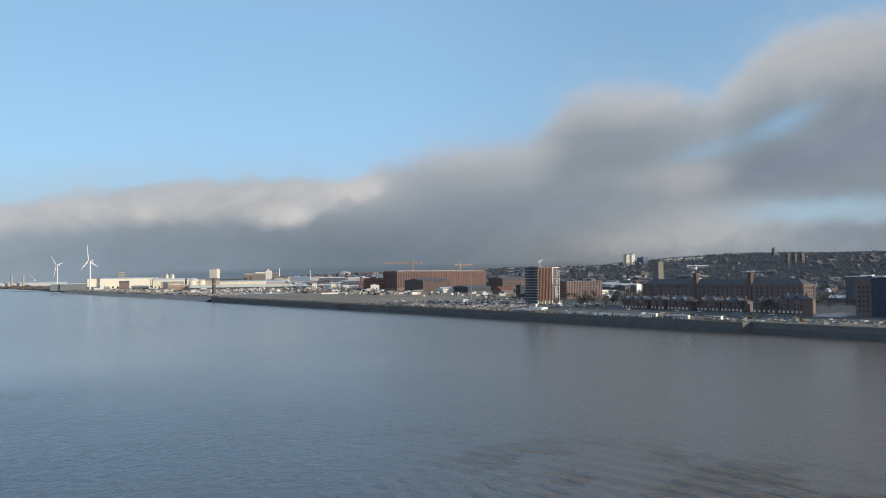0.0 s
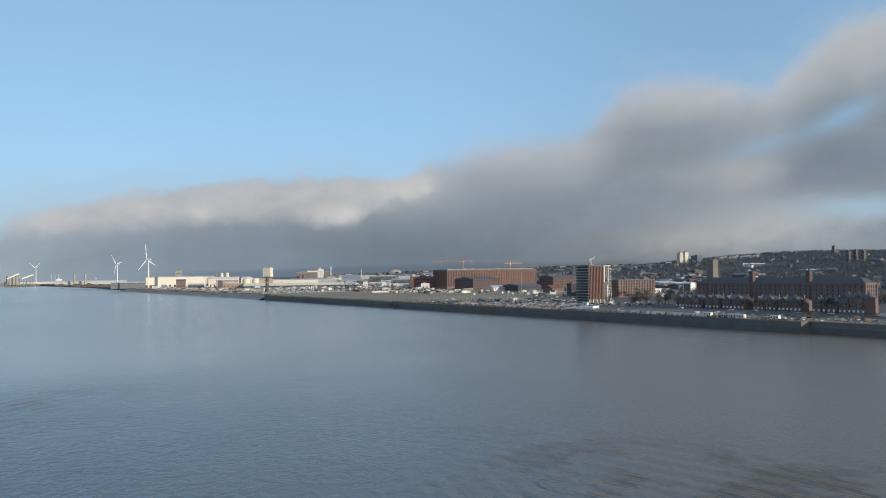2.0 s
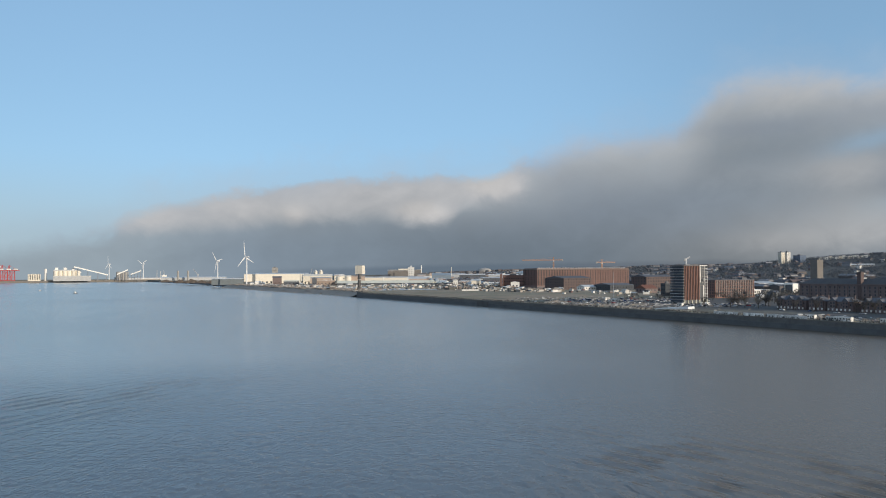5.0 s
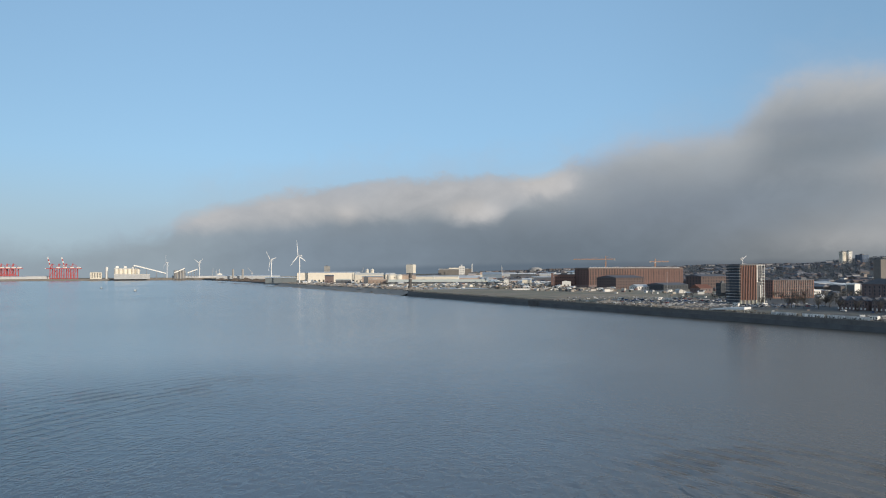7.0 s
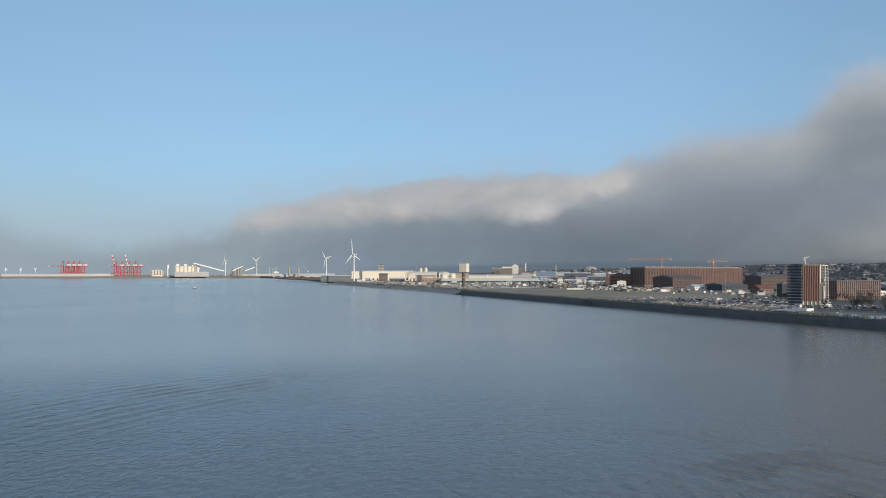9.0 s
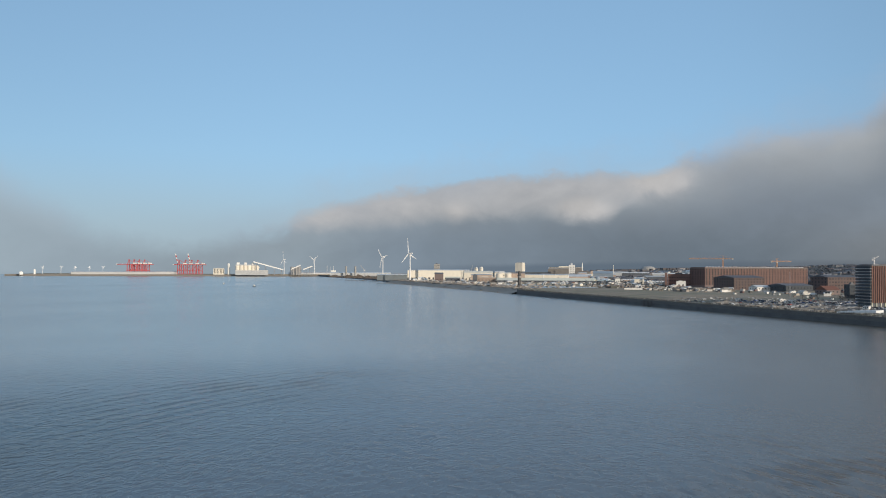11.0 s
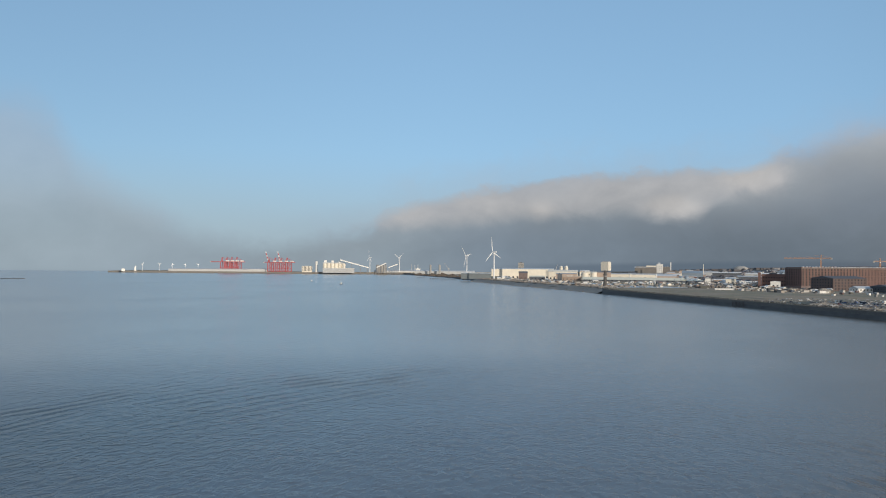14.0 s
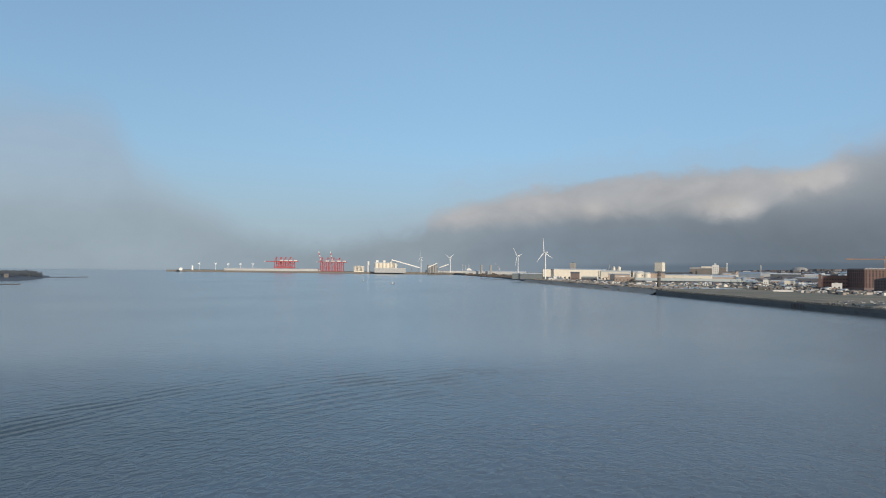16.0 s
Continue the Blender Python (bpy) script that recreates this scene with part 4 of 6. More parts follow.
def quay_crane(az, dist, raised, group="red container cranes"):
    """A ship-to-shore crane: portal legs, beams, boom (up or level), machinery house."""
    x, y = spot(az, dist)
    t = thing("container_crane", "tall red ship-to-shore container crane" + (" with boom raised" if raised else " with boom lowered"), "crane",
              pose(x, y, 8.0, 0, 0, az + 242), group)
    H = 54.0
    for a in (-15, 15):
        for b in (-12, 12):
            part("leg", made(beam, (a, b, 0), (a * 0.8, b, H), 1.5), M["red_steel"], t)
    for b in (-12, 12):
        part("sill_beam", made(beam, (-15, b, 3), (15, b, 3), 1.4), M["red_steel"], t)
    for a in (-15, 15):
        part("cross_beam", made(beam, (a * 0.92, -12, 20), (a * 0.92, 12, 20), 1.4), M["red_steel"], t)
        part("brace", made(beam, (a * 0.9, -12, 20), (a * 0.8, 12, H - 4), 0.8), M["red_steel"], t)
    for b in (-4, 4):
        part("girder", made(beam, (b, -30, H), (b, 40, H), 1.9), M["red_steel"], t)
    part("a_frame", made(lambda bm: [beam(bm, (b, -12, H), (b * 0.4, -8, H + 26), 1.1) for b in (-8, 8)] + [beam(bm, (0, -8, H + 26), (0, 30, H + 2), 0.7)]), M["red_steel"], t)
    part("machinery_house", boxes((-5, 5, 16, 32, H + 2, H + 9)), M["white"], t)
    if raised:
        for k in range(6):
            mid = made(beam, (0, -14 - 3 * k, H + 10 * k), (0, -17 - 3 * k, H + 10 * k + 10), 2.1)
            part("boom_band" if k % 2 else "boom", mid, M["white" if k % 2 else "red_steel"], t, "white band on the boom" if k % 2 else "raised red boom section")
    else:
        for b in (-3, 3):
            part("boom", made(beam, (b, -30, H), (b, -74, H), 1.7), M["red_steel"], t)
        part("boom_band", made(lambda bm: beam(bm, (0, -74, H), (0, -82, H), 2.4)), M["white"], t, "white boom tip")


def silo_group(az, dist, n, r, ht, gap, mat, name="silo", label="pale grain silo by the dock", z=8.0):
    for i in range(n):
        x, y = spot(az - i * gap, dist)
        t = thing(name, label, "silo", pose(x, y, z, 0, 0, az), "silos")
        part("drum", made(tube, 0, 0, 0, ht, r, r, 18), mat, t)
        part("cap", made(tube, 0, 0, ht, ht + r * 0.35, r * 1.02, r * 0.3, 18), mat, t)


def faced(az, dist, z=None):
    """Facing the eye."""
    x, y = spot(az, dist)
    return pose(x, y, z_at(x, y) if z is None else z, 0, 0, az)


def aligned(az, dist, z=None, turn=TURN):
    x, y = spot(az, dist)
    return pose(x, y, z_at(x, y) if z is None else z, 0, 0, turn)


tobacco_warehouse()
tower_block()
apartment_block()
dock_warehouse()
terrace()
clock_tower()
tower_crane("orange tower crane over the big warehouse", *spot(2.15, 1735), QUAY + 36, 20, 67, 20, 8, M["orange"])
tower_crane("pale tower crane behind the big warehouse", *spot(-1.2, 1790), QUAY + 36, 15, 30, 13, 200, M["orange"])
tower_crane("small white tower crane on the unfinished tower", *ground_xy(254, 108), QUAY + 36.6, 5.5, 5, 2, 200, M["steel"], luff=35, r=0.35)
for a, d, h, b, sp, fc in ((23.72, 2330, 79, 45, 8, -125), (25.65, 3450, 84, 50, 42, -122), (30.45, 4470, 84, 46, -58, -128), (32.55, 4480, 84, 48, 5, -112)):
    wind_turbine(a, d, h, b, sp, fc)
for i, a in enumerate((47.86, 46.79, 45.96, 45.13, 44.30)):
    wind_turbine(a, 4650, 37, 10, 30 + 37 * i, 20, "small far wind turbines")
for a, up in ((38.25, False), (38.64, True), (39.05, False), (39.45, True), (41.65, False), (41.98, False), (42.3, False), (42.62, False)):
    quay_crane(a, 4640, up)


# ---- the port, north ----
def far_shed(name, label, category, az, dist, wide, deep, top, wall_mat, roof_mat, roof="flat", rise=1.5, base=None, wins=None, group="port sheds", along="x"):
    """A shed that faces the river, its eaves at the height top over the water."""
    m = faced(az, dist, base)
    return shed(name, label, category, m, wide, deep, top - m.translation.z - (rise if roof == "gable" else 0.5), wall_mat, roof_mat, roof, rise, along, wins, group)


far_shed("port_shed", "very long cream dock transit shed in sunlight", "shed", 21.3, 2500, 158, 45, 41, M["cream"], M["sheet"], "gable", 3, wins=(("F", 12, 1, 5, 6, 0, 9),))
far_shed("port_shed", "cream round-shouldered storage hall by the dock", "shed", 18.85, 2380, 84, 40, 37, M["cream"], M["cream"], "gable", 5, wins=(("F", 8, 1, 4, 5, 0, 8),))
far_shed("port_shed", "dark metal shed with pale roof beside the turbine", "shed", 25.0, 2450, 90, 40, 26, M["shed_grey"], M["white"], "gable", 2)
far_shed("port_shed", "low pale works building with flat roof", "shed", 17.1, 2250, 46, 30, 33, M["cream"], M["sheet"], "flat", 3, wins=(("F", 8, 2, 2.5, 2.5, 4, 20),))
far_shed("port_shed", "long pale works building with tall bays", "shed", 13.5, 2330, 172, 30, 29, M["cream"], M["sheet"], "gable", 3, wins=(("F", 16, 1, 5, 7, 0, 10),))
far_shed("port_shed", "long pale green roofed transit shed", "shed", 14.05, 2130, 255, 40, 19.6, M["sheet_dark"], M["green_roof"], "gable", 6.6, wins=(("F", 22, 1, 4, 3.4, 0, 5),))
far_shed("works_block", "pale concrete works block with a stepped roof", "works", 12.25, 2700, 20, 20, 58, M["white"], M["sheet"], "flat", 5, wins=(("F", 3, 6, 2, 2, 4, 44),))
far_shed("port_shed", "long grey-roofed factory behind the sheds", "factory", 13.2, 2800, 70, 40, 50, M["tower_grey"], M["sheet"], "gable", 4)
far_shed("port_shed", "wide cream factory hall with flat roof", "factory", 10.2, 2700, 70, 50, 38, M["pink"], M["sheet"], "flat", 2, wins=(("F", 10, 1, 4, 4, 4, 12),))
far_shed("port_shed", "pale low hall among the far docks", "shed", 22.9, 3200, 110, 40, 40, M["cream"], M["sheet"], "gable", 3)
far_shed("port_shed", "white low dock building with flat roof", "shed", 29.12, 4200, 24, 20, 34, M["white"], M["white"], "flat", 2)
far_shed("port_shed", "long low pale bulk store", "shed", 27.2, 4050, 300, 40, 26, M["sheet"], M["sheet"], "gable", 4)
far_shed("port_shed", "long low pale bulk store", "shed", 30.6, 4560, 260, 40, 24, M["sheet"], M["sheet"], "gable", 4, 8.5)
far_shed("port_shed", "broad cream grain hall", "shed", 34.75, 4400, 170, 24, 33, M["sheet"], M["cream"], "gable", 5, 8.5)
far_shed("port_shed", "grey ribbed grain store with flat roof", "shed", 36.95, 4480, 56, 30, 42, M["cream"], M["sheet"], "flat", 2, 8.5, (("F", 7, 1, 3, 26, 2, 36),))
far_shed("port_shed", "low pale quayside shed", "shed", 43.6, 4620, 420, 40, 24, M["sheet"], M["sheet"], "gable", 4, 8.5)
far_shed("port_shed", "low pale quayside shed", "shed", 40.6, 4680, 160, 40, 26, M["sheet"], M["sheet"], "gable", 4, 8.5)
far_shed("lighthouse_hut", "small white harbour hut at the end of the land", "hut", 49.05, 4500, 16, 10, 20, M["white"], M["white"], "flat", 3, 8.5, group="port huts")
far_shed("lighthouse_hut", "small white harbour light on a short tower", "hut", 48.3, 4560, 8, 8, 32, M["white"], M["white"], "flat", 3, 8.5, group="port huts")
far_shed("tower_flats", "distant tall grey tower flats", "tower block", 21.8, 3100, 22, 18, 62, M["concrete"], M["sheet_dark"], "flat", 3, wins=(("F", 5, 9, 2.4, 1.6, 2, 50),), group="tower blocks")
far_shed("port_shed", "small white sunlit house by the works", "house", 9.1, 1900, 11.5, 12, 25, M["white"], M["sheet"], "gable", 4, along="y", wins=(("F", 2, 2, 1.6, 1.8, 1, 8),))
far_shed("brick_depot", "red brick depot with a pale upper storey", "depot", 4.95, 1640, 44, 30, 34, M["brick"], M["sheet_dark"], "flat", 2, wins=(("F", 9, 3, 2.2, 2.2, 2, 22),), group="depots")
far_shed("brick_depot", "narrow brick stair tower of the depot", "depot", 5.85, 1620, 5, 6, 36, M["brick"], M["brick"], "flat", 1, group="depots")
def cube_tower():
    """A square cream bin house carried high on a narrower dark stem."""
    m = faced(15.88, 2320) @ pose(0, 0, 0, 0, 0, -24)
    t = thing("cube_tower", "tall cream square works tower on a dark stem", "works tower", m)
    g = m.translation.z
    part("stem", boxes((-5.2, 5.2, -5.2, 5.2, -1, 36 - g)), M["sheet_dark"], t, "narrow dark steel stem")
    body = part("bin_house", boxes((-11, 11, -10, 10, 36 - g, 60 - g)), M["cream"], t)
    part("roof", boxes((-10.6, 10.6, -9.6, 9.6, 60 - g, 60.8 - g), (-8, 10, -7, 7, 60.8 - g, 62.6 - g)), M["sheet"], t)
    for x in (-11.05, -3.7, 3.7):
        part("seam", boxes((x, x + 0.25, -10.12, -9.9, 36 - g, 60 - g)), M["sheet"], body)
    for a in (-9, 9):
        part("prop", made(beam, (a, -6, 20 - g), (a, -6, 36.2 - g), 1.0), M["sheet_dark"], t)


cube_tower()
for nm, lb, az, d, wd, dp, tp, wm, rm, rf, rs in (
        ("port_store", "faded pink works building with pale roof", 18.62, 2200, 56, 24, 29, "pink", "sheet", "gable", 2.5),
        ("port_store", "low pale store with a thin white roof", 18.3, 2150, 50, 14, 21, "pink", "white", "flat", 1.0),
        ("port_store", "dark brown gabled dock building", 21.65, 2300, 25, 20, 32, "brick_dark", "sheet_dark", "gable", 4),
        ("port_store", "low green-grey dock shed", 20.65, 2200, 40, 18, 21, "sheet_dark", "green_roof", "gable", 3),
        ("port_store", "small dark steel works building", 19.08, 2140, 12, 10, 27, "sheet_dark", "sheet_dark", "flat", 1.5),
        ("port_store", "long warm-roofed works hall", 16.3, 2260, 60, 24, 32.5, "pink", "pink", "gable", 3),
        ("port_store", "low brown-roofed works hall", 11.8, 2200, 50, 24, 27, "pink", "sheet", "gable", 4),
        ("port_store", "far pale flat-roofed factory", 12.71, 2800, 112, 30, 50, "tower_grey", "cream", "flat", 3.5),
        ("port_store", "pale blue arched store behind the works", 10.1, 2520, 60, 30, 38, "blue_pale", "blue_pale", "gable", 7),
        ("port_store", "far warehouse with a grey roof", 9.2, 3000, 80, 30, 36, "sheet", "sheet", "gable", 4),
        ("port_store", "cream works house in sunlight", 7.64, 1850, 21, 14, 25, "cream", "sheet", "gable", 4),
        ("port_store", "low white store beside the depot", 4.87, 1590, 17, 10, 20.5, "white", "white", "flat", 0.8),
        ("port_store", "long thin pale wall on the waste ground", 7.4, 1370, 60, 4, 11.2, "white", "sheet", "flat", 0.3),
        ("port_store", "long low pale depot roof", 8.1, 2050, 46, 18, 19, "pink", "white", "gable", 2),
        ("port_store", "long low pale depot roof", 6.4, 2250, 60, 24, 26, "sheet_dark", "sheet", "gable", 2.5),
        ("port_store", "long low pale depot roof", 5.9, 2700, 80, 26, 33, "sheet", "white", "gable", 2.5),
        ("port_store", "long low pale depot roof", 7.9, 2800, 90, 26, 34, "sheet_dark", "white", "gable", 2.5),
        ("port_store", "long low pale depot roof", 4.2, 2500, 70, 26, 30, "sheet_dark", "sheet", "gable", 2.5),
        ("port_store", "low white hut on the waste ground", -4.19, 1140, 8.5, 5, 13, "white", "white", "gable", 1.2)):
    far_shed(nm, lb, "shed", az, d, wd, dp, tp, M[wm], M[rm], rf, rs, wins=(("F", max(2, int(wd / 9)), 1, 2.6, 2.4, 1, 8),), group="stores on the dock land")
rng = random.Random(88)
for k in range(34):
    az, d = rng.uniform(9.3, 19.4), rng.uniform(2340, 2680)
    tall = 17 + 23 * (d - 2340) / 340 * rng.uniform(0.55, 1.0)
    wm, rm, lb = rng.choice((("pink", "sheet", "faded pink works hall with a pale roof"), ("cream", "white", "cream works hall with a white roof"), ("brick", "sheet", "brick works hall with a sheet roof"),
                             ("sheet_dark", "sheet", "dark works hall with a pale sheet roof"), ("sheet", "pink", "grey works hall with a rusty roof"), ("tower_grey", "slate", "weathered grey works hall")))
    along = rng.choice("xxy")
    far_shed("works_hall", lb, "works", az, d, rng.uniform(16, 52), rng.uniform(14, 22), tall, M[wm], M[rm], "gable", rng.uniform(2.0, 4.5), wins=(("F", rng.randrange(3, 7), 1, 2.4, 3.0, 1, 9),),
             group="works halls behind the sheds", along=along)
silo_group(31.98, 4450, 3, 11, 42, 0.24, M["concrete"], label="grey concrete silo at the bulk terminal")


def grain_silos():
    """A row of joined silos with three white head houses and a gallery along the top."""
    t = thing("grain_silos", "joined pale cream grain silos with three white head houses", "silo", faced(35.05, 4450, 8.0))
    drum = part("drum", made(tube, 0, 0, 0, 50, 10.5, 10.5, 18), M["cream"], t)
    drum.matrix_basis = pose(-52, 0, 0)
    for k in range(1, 6):
        again(drum, pose(-52 + k * 20.4, 0, 0), t)
    part("gallery", boxes((-62, 60, -6, 6, 50, 55)), M["sheet"], t, "pale sheet gallery")
    house = part("head_house", boxes((-7, 7, -7, 7, 0, 11)), M["white"], t, "white head house")
    house.matrix_basis = pose(-48, 0, 55)
    again(house, pose(-9, 0, 55), t), again(house, pose(30, 0, 55), t)
    part("loading_arm", made(beam, (30, -2, 58), (64, -2, 40), 1.6), M["white"], t)


grain_silos()
silo_group(28.24, 4000, 2, 4.8, 46, 0.65, M["concrete"], label="slim grey silo on the far dock")
silo_group(10.85, 2330, 2, 6.5, 13, 0.36, M["blue_pale"], "storage_tank", "pale blue round storage tank")
silo_group(36.3, 4520, 1, 6.5, 60, 0.1, M["white"], "elevator_tower", "small pale elevator tower")
silo_group(17.35, 2190, 2, 9.0, 22, 0.62, M["cream"], "storage_tank", "round cream storage tank")


def chimney(label, az, dist, top, r, mat):
    m = faced(az, dist)
    t = thing("chimney_stack", label, "chimney", m, "chimney stacks")
    ht = top - m.translation.z
    part("shaft", made(tube, 0, 0, -1, ht, r, r * 0.8, 12), mat, t)
    part("collar", made(tube, 0, 0, ht, ht + 1.0, r * 0.95, r * 0.95, 12), mat, t)


chimney("slender white works chimney", 11.53, 2700, 64, 1.9, M["white"])
chimney("slender pale works chimney", 9.4, 2700, 57, 1.0, M["cream"])
chimney("thin grey metal dock chimney", 29.58, 4300, 57, 1.5, M["sheet"])
chimney("thin grey metal dock chimney", 29.14, 4300, 57, 1.5, M["sheet"])
chimney("thin grey metal dock chimney", 29.36, 4300, 52, 1.5, M["sheet"])


def conveyor(az0, z0, az1, z1, dist):
    a, b = Vector((*spot(az0, dist), z0)), Vector((*spot(az1, dist), z1))
    mid = Vector(((a.x + b.x) / 2, (a.y + b.y) / 2, 8.5))
    t = thing("conveyor_bridge", "sloping white enclosed conveyor on trestles", "conveyor", Matrix.Translation(mid), "conveyors")
    part("gallery", made(beam, a - mid, b - mid, 2.6), M["white"], t)
    for f in (0.1, 0.4, 0.7, 0.95):
        p = a.lerp(b, f) - mid
        part("trestle", made(lambda bm: [beam(bm, (p.x - 2, p.y, 0), (p.x, p.y, p.z), 0.7), beam(bm, (p.x + 2, p.y, 0), (p.x, p.y, p.z), 0.7)]), M["steel"], t)


conveyor(34.64, 78, 32.62, 36, 4420)
conveyor(32.08, 38, 31.4, 62, 4420)
conveyor(31.23, 38, 30.59, 57, 4420)


def dome():
    x, y = spot(7.05, 3900)
    t = thing("dome_hall", "pale dome of a far hall above the roofs", "hall", pose(x, y, z_at(x, y)))
    bm = bmesh.new()
    rings = [[bm.verts.new((r * math.cos(k * math.pi / 9), r * math.sin(k * math.pi / 9), z)) for k in range(18)] for r, z in ((34, 0), (34, 9), (29, 15), (19, 19), (6, 21))]
    for p, q in zip(rings, rings[1:]):
        for k in range(18):
            bm.faces.new((p[k], p[(k + 1) % 18], q[(k + 1) % 18], q[k]))
    bm.faces.new(rings[-1])
    part("shell", bm, M["concrete"], t)
    part("entrance", boxes((-8, 8, -33, -26, 0, 9)), M["cream"], t)


dome()


def heap(az, dist, wide, ht, mat, label, seed, name="scrap_mound", cat="mound", z=None):
    """A rough mound of loose stuff."""
    bm = bmesh.new()
    rings, n = [], 20
    for j, f in enumerate((1.0, 0.75, 0.5, 0.25, 0.06)):
        rings.append([])
        for k in range(n):
            a = 6.2832 * k / n
            q = 1 + 0.45 * noise.noise(Vector((math.cos(a) * 2 + seed, math.sin(a) * 2, j)))
            rings[-1].append(bm.verts.new((f * q * wide / 2 * math.cos(a), f * q * wide / 3.4 * math.sin(a), (1 - f) ** 0.8 * ht * (0.8 + 0.5 * noise.noise(Vector((k * 0.7, j * 0.9, seed)))) - (1 if j == 0 else 0))))
    for p, q in zip(rings, rings[1:]):
        for k in range(n):
            bm.faces.new((p[k], p[(k + 1) % n], q[(k + 1) % n], q[k]))
    bm.faces.new(rings[-1])
    m = faced(az, dist, z)
    o = part(name, bm, mat, None)
    o.matrix_basis = m
    tagged(o, label, cat, "mounds on the dock land", "")


for k, (a, d, wd, ht) in enumerate(((27.4, 3000, 60, 14), (26.7, 2900, 50, 10), (28.1, 3100, 46, 12), (29.0, 3400, 60, 10), (26.1, 2800, 40, 9))):
    heap(a, d, wd, ht, M["coal"], "brown heap of scrap on the quay", k + 1)
heap(23.1, 2275, 15, 4.5, M["cream"], "pale heap of rubble at the foot of the turbine", 9)


def jib_crane(az, dist, ht, lean, label):
    m = faced(az, dist)
    t = thing("dock_crane", label, "crane", m, "small dock cranes")
    part("portal", made(lattice, (0, 0, 0), (0, 0, ht * 0.5), 2.5, 4, 0.4), M["steel"], t)
    part("cab", boxes((-3, 3, -3, 3, ht * 0.5, ht * 0.5 + 5)), M["sheet"], t)
    part("jib", made(lattice, (0, 0, ht * 0.5 + 4), (lean, 0, ht), 1.0, 6, 0.35), M["steel"], t)


jib_crane(26.95, 3300, 50, -18, "grey dock crane with raised jib")
jib_crane(19.36, 2900, 47, 6, "grey dock crane behind the long shed")


def domed_tank(az, dist, r, top):
    """A pale upright vessel with a domed head, a ring of rail and a feed pipe."""
    m = faced(az, dist)
    t = thing("domed_tank", "pale domed process tank behind the storage hall", "tank", m, "domed tanks")
    ht = top - m.translation.z - r * 0.8
    bm = bmesh.new()
    rings = [(r, -1.0)] + [(r * math.cos(a), ht + r * 0.8 * math.sin(a)) for a in (0.0, 0.35, 0.7, 1.05, 1.35)]
    loops = [[bm.verts.new((q * math.cos(2 * math.pi * i / 20), q * math.sin(2 * math.pi * i / 20), z)) for i in range(20)] for q, z in rings]
    for lo, hi in zip(loops, loops[1:]):
        for i in range(20):
            bm.faces.new((lo[i], lo[(i + 1) % 20], hi[(i + 1) % 20], hi[i]))
    bm.faces.new(loops[-1])
    part("shell", bm, M["cream"], t)
    part("rail", made(tube, 0, 0, ht - 0.3, ht + 0.9, r + 0.25, r + 0.25, 20), M["steel"], t)
    part("vent", made(tube, 0, 0, ht + r * 0.75, ht + r * 0.8 + 1.6, 0.7, 0.7, 8), M["steel"], t)
    part("pipe", made(beam, (-r - 1.2, -r, 0), (-r - 1.2, -r, ht + 2.5), 0.5), M["steel"], t)


domed_tank(18.98, 2440, 4.6, 48.5)
domed_tank(18.62, 2440, 5.0, 49)
for az in (14.25, 12.5):
    chimney("short white vent stack over the transit shed", az, 2290, 26.5, 1.7, M["white"])


def jetty():
    x, y = spot(23.2, 2290)
    t = thing("jetty", "low dark timber jetty by the turbine", "jetty", pose(x, y, 0, 0, 0, 23))
    part("deck", boxes((-30, 34, -6, 12, 4.2, 5.2)), M["stone_dark"], t)
    pile = part("pile", made(tube, 0, 0, -3, 4.2, 0.6, 0.6, 6), M["weed"], t)
    pile.matrix_basis = pose(-28, -5, 0)
    for i in range(1, 13):
        again(pile, pose(-28 + i * 5, -5, 0), t)


jetty()
for i, (a, d, wd, tp) in enumerate(((23.35, 2330, 12, 14), (22.95, 2340, 16, 18), (22.6, 2360, 10, 14))):
    far_shed("site_hut", "small white hut near the jetty", "hut", a, d, wd, 8, tp, M["white"], M["white"], "gable", 2, group="huts by the jetty")


# ---- headland across the river, boats ----
def headland():
    bm = bmesh.new()
    rows = []
    for i in range(15):
        az = 56.9 + i * 0.5
        row = []
        for j in range(7):
            d = 2320 - 130 * min(i, 4) ** 0.8 + j * 70
            z = -1.0 + min(i, 4) * 0.2 + (11.0 * ease(i / 3.0) * ease(j / 2.5) if j else 0.0) + (1.5 * noise.noise(Vector((i * 0.6, j * 0.7, 2))) if j else 0)
            row.append(bm.verts.new((*spot(az, d), z)))
        rows.append(row)
    for p, q in zip(rows, rows[1:]):
        for j in range(6):
            bm.faces.new((p[j], q[j], q[j + 1], p[j + 1]))
    # the headland ground carries the same haze-blue tone as its trees
    tagged(part("headland", bm, M["wood_haze"], None), "low wooded headland across the river", "headland", kind="structure")
    for az0, az1, d0, d1, wide in ((54.8, 58.2, 2450, 2330, 60), (58.7, 61.5, 1620, 1560, 30)):
        bm = bmesh.new()
        prev = None
        for i in range(13):
            f = i / 12
            az, d = az0 + (az1 - az0) * f, d0 + (d1 - d0) * f
            wd = wide * math.sin(min(1.0, f * 1.6 + 0.03) * math.pi / 2)
            ring = [bm.verts.new((*spot(az, d + q * wd), z)) for q, z in ((-0.5, -0.6), (-0.15, 1.1), (0.3, 1.3), (0.6, -0.6))]
            if prev:
                for k in range(3):
                    bm.faces.new((prev[k], ring[k], ring[k + 1], prev[k + 1]))
            prev = ring
        tagged(part("sand_spit", bm, M["sand"], None), "thin dark sand spit off the headland", "sand spit", kind="structure")


headland()


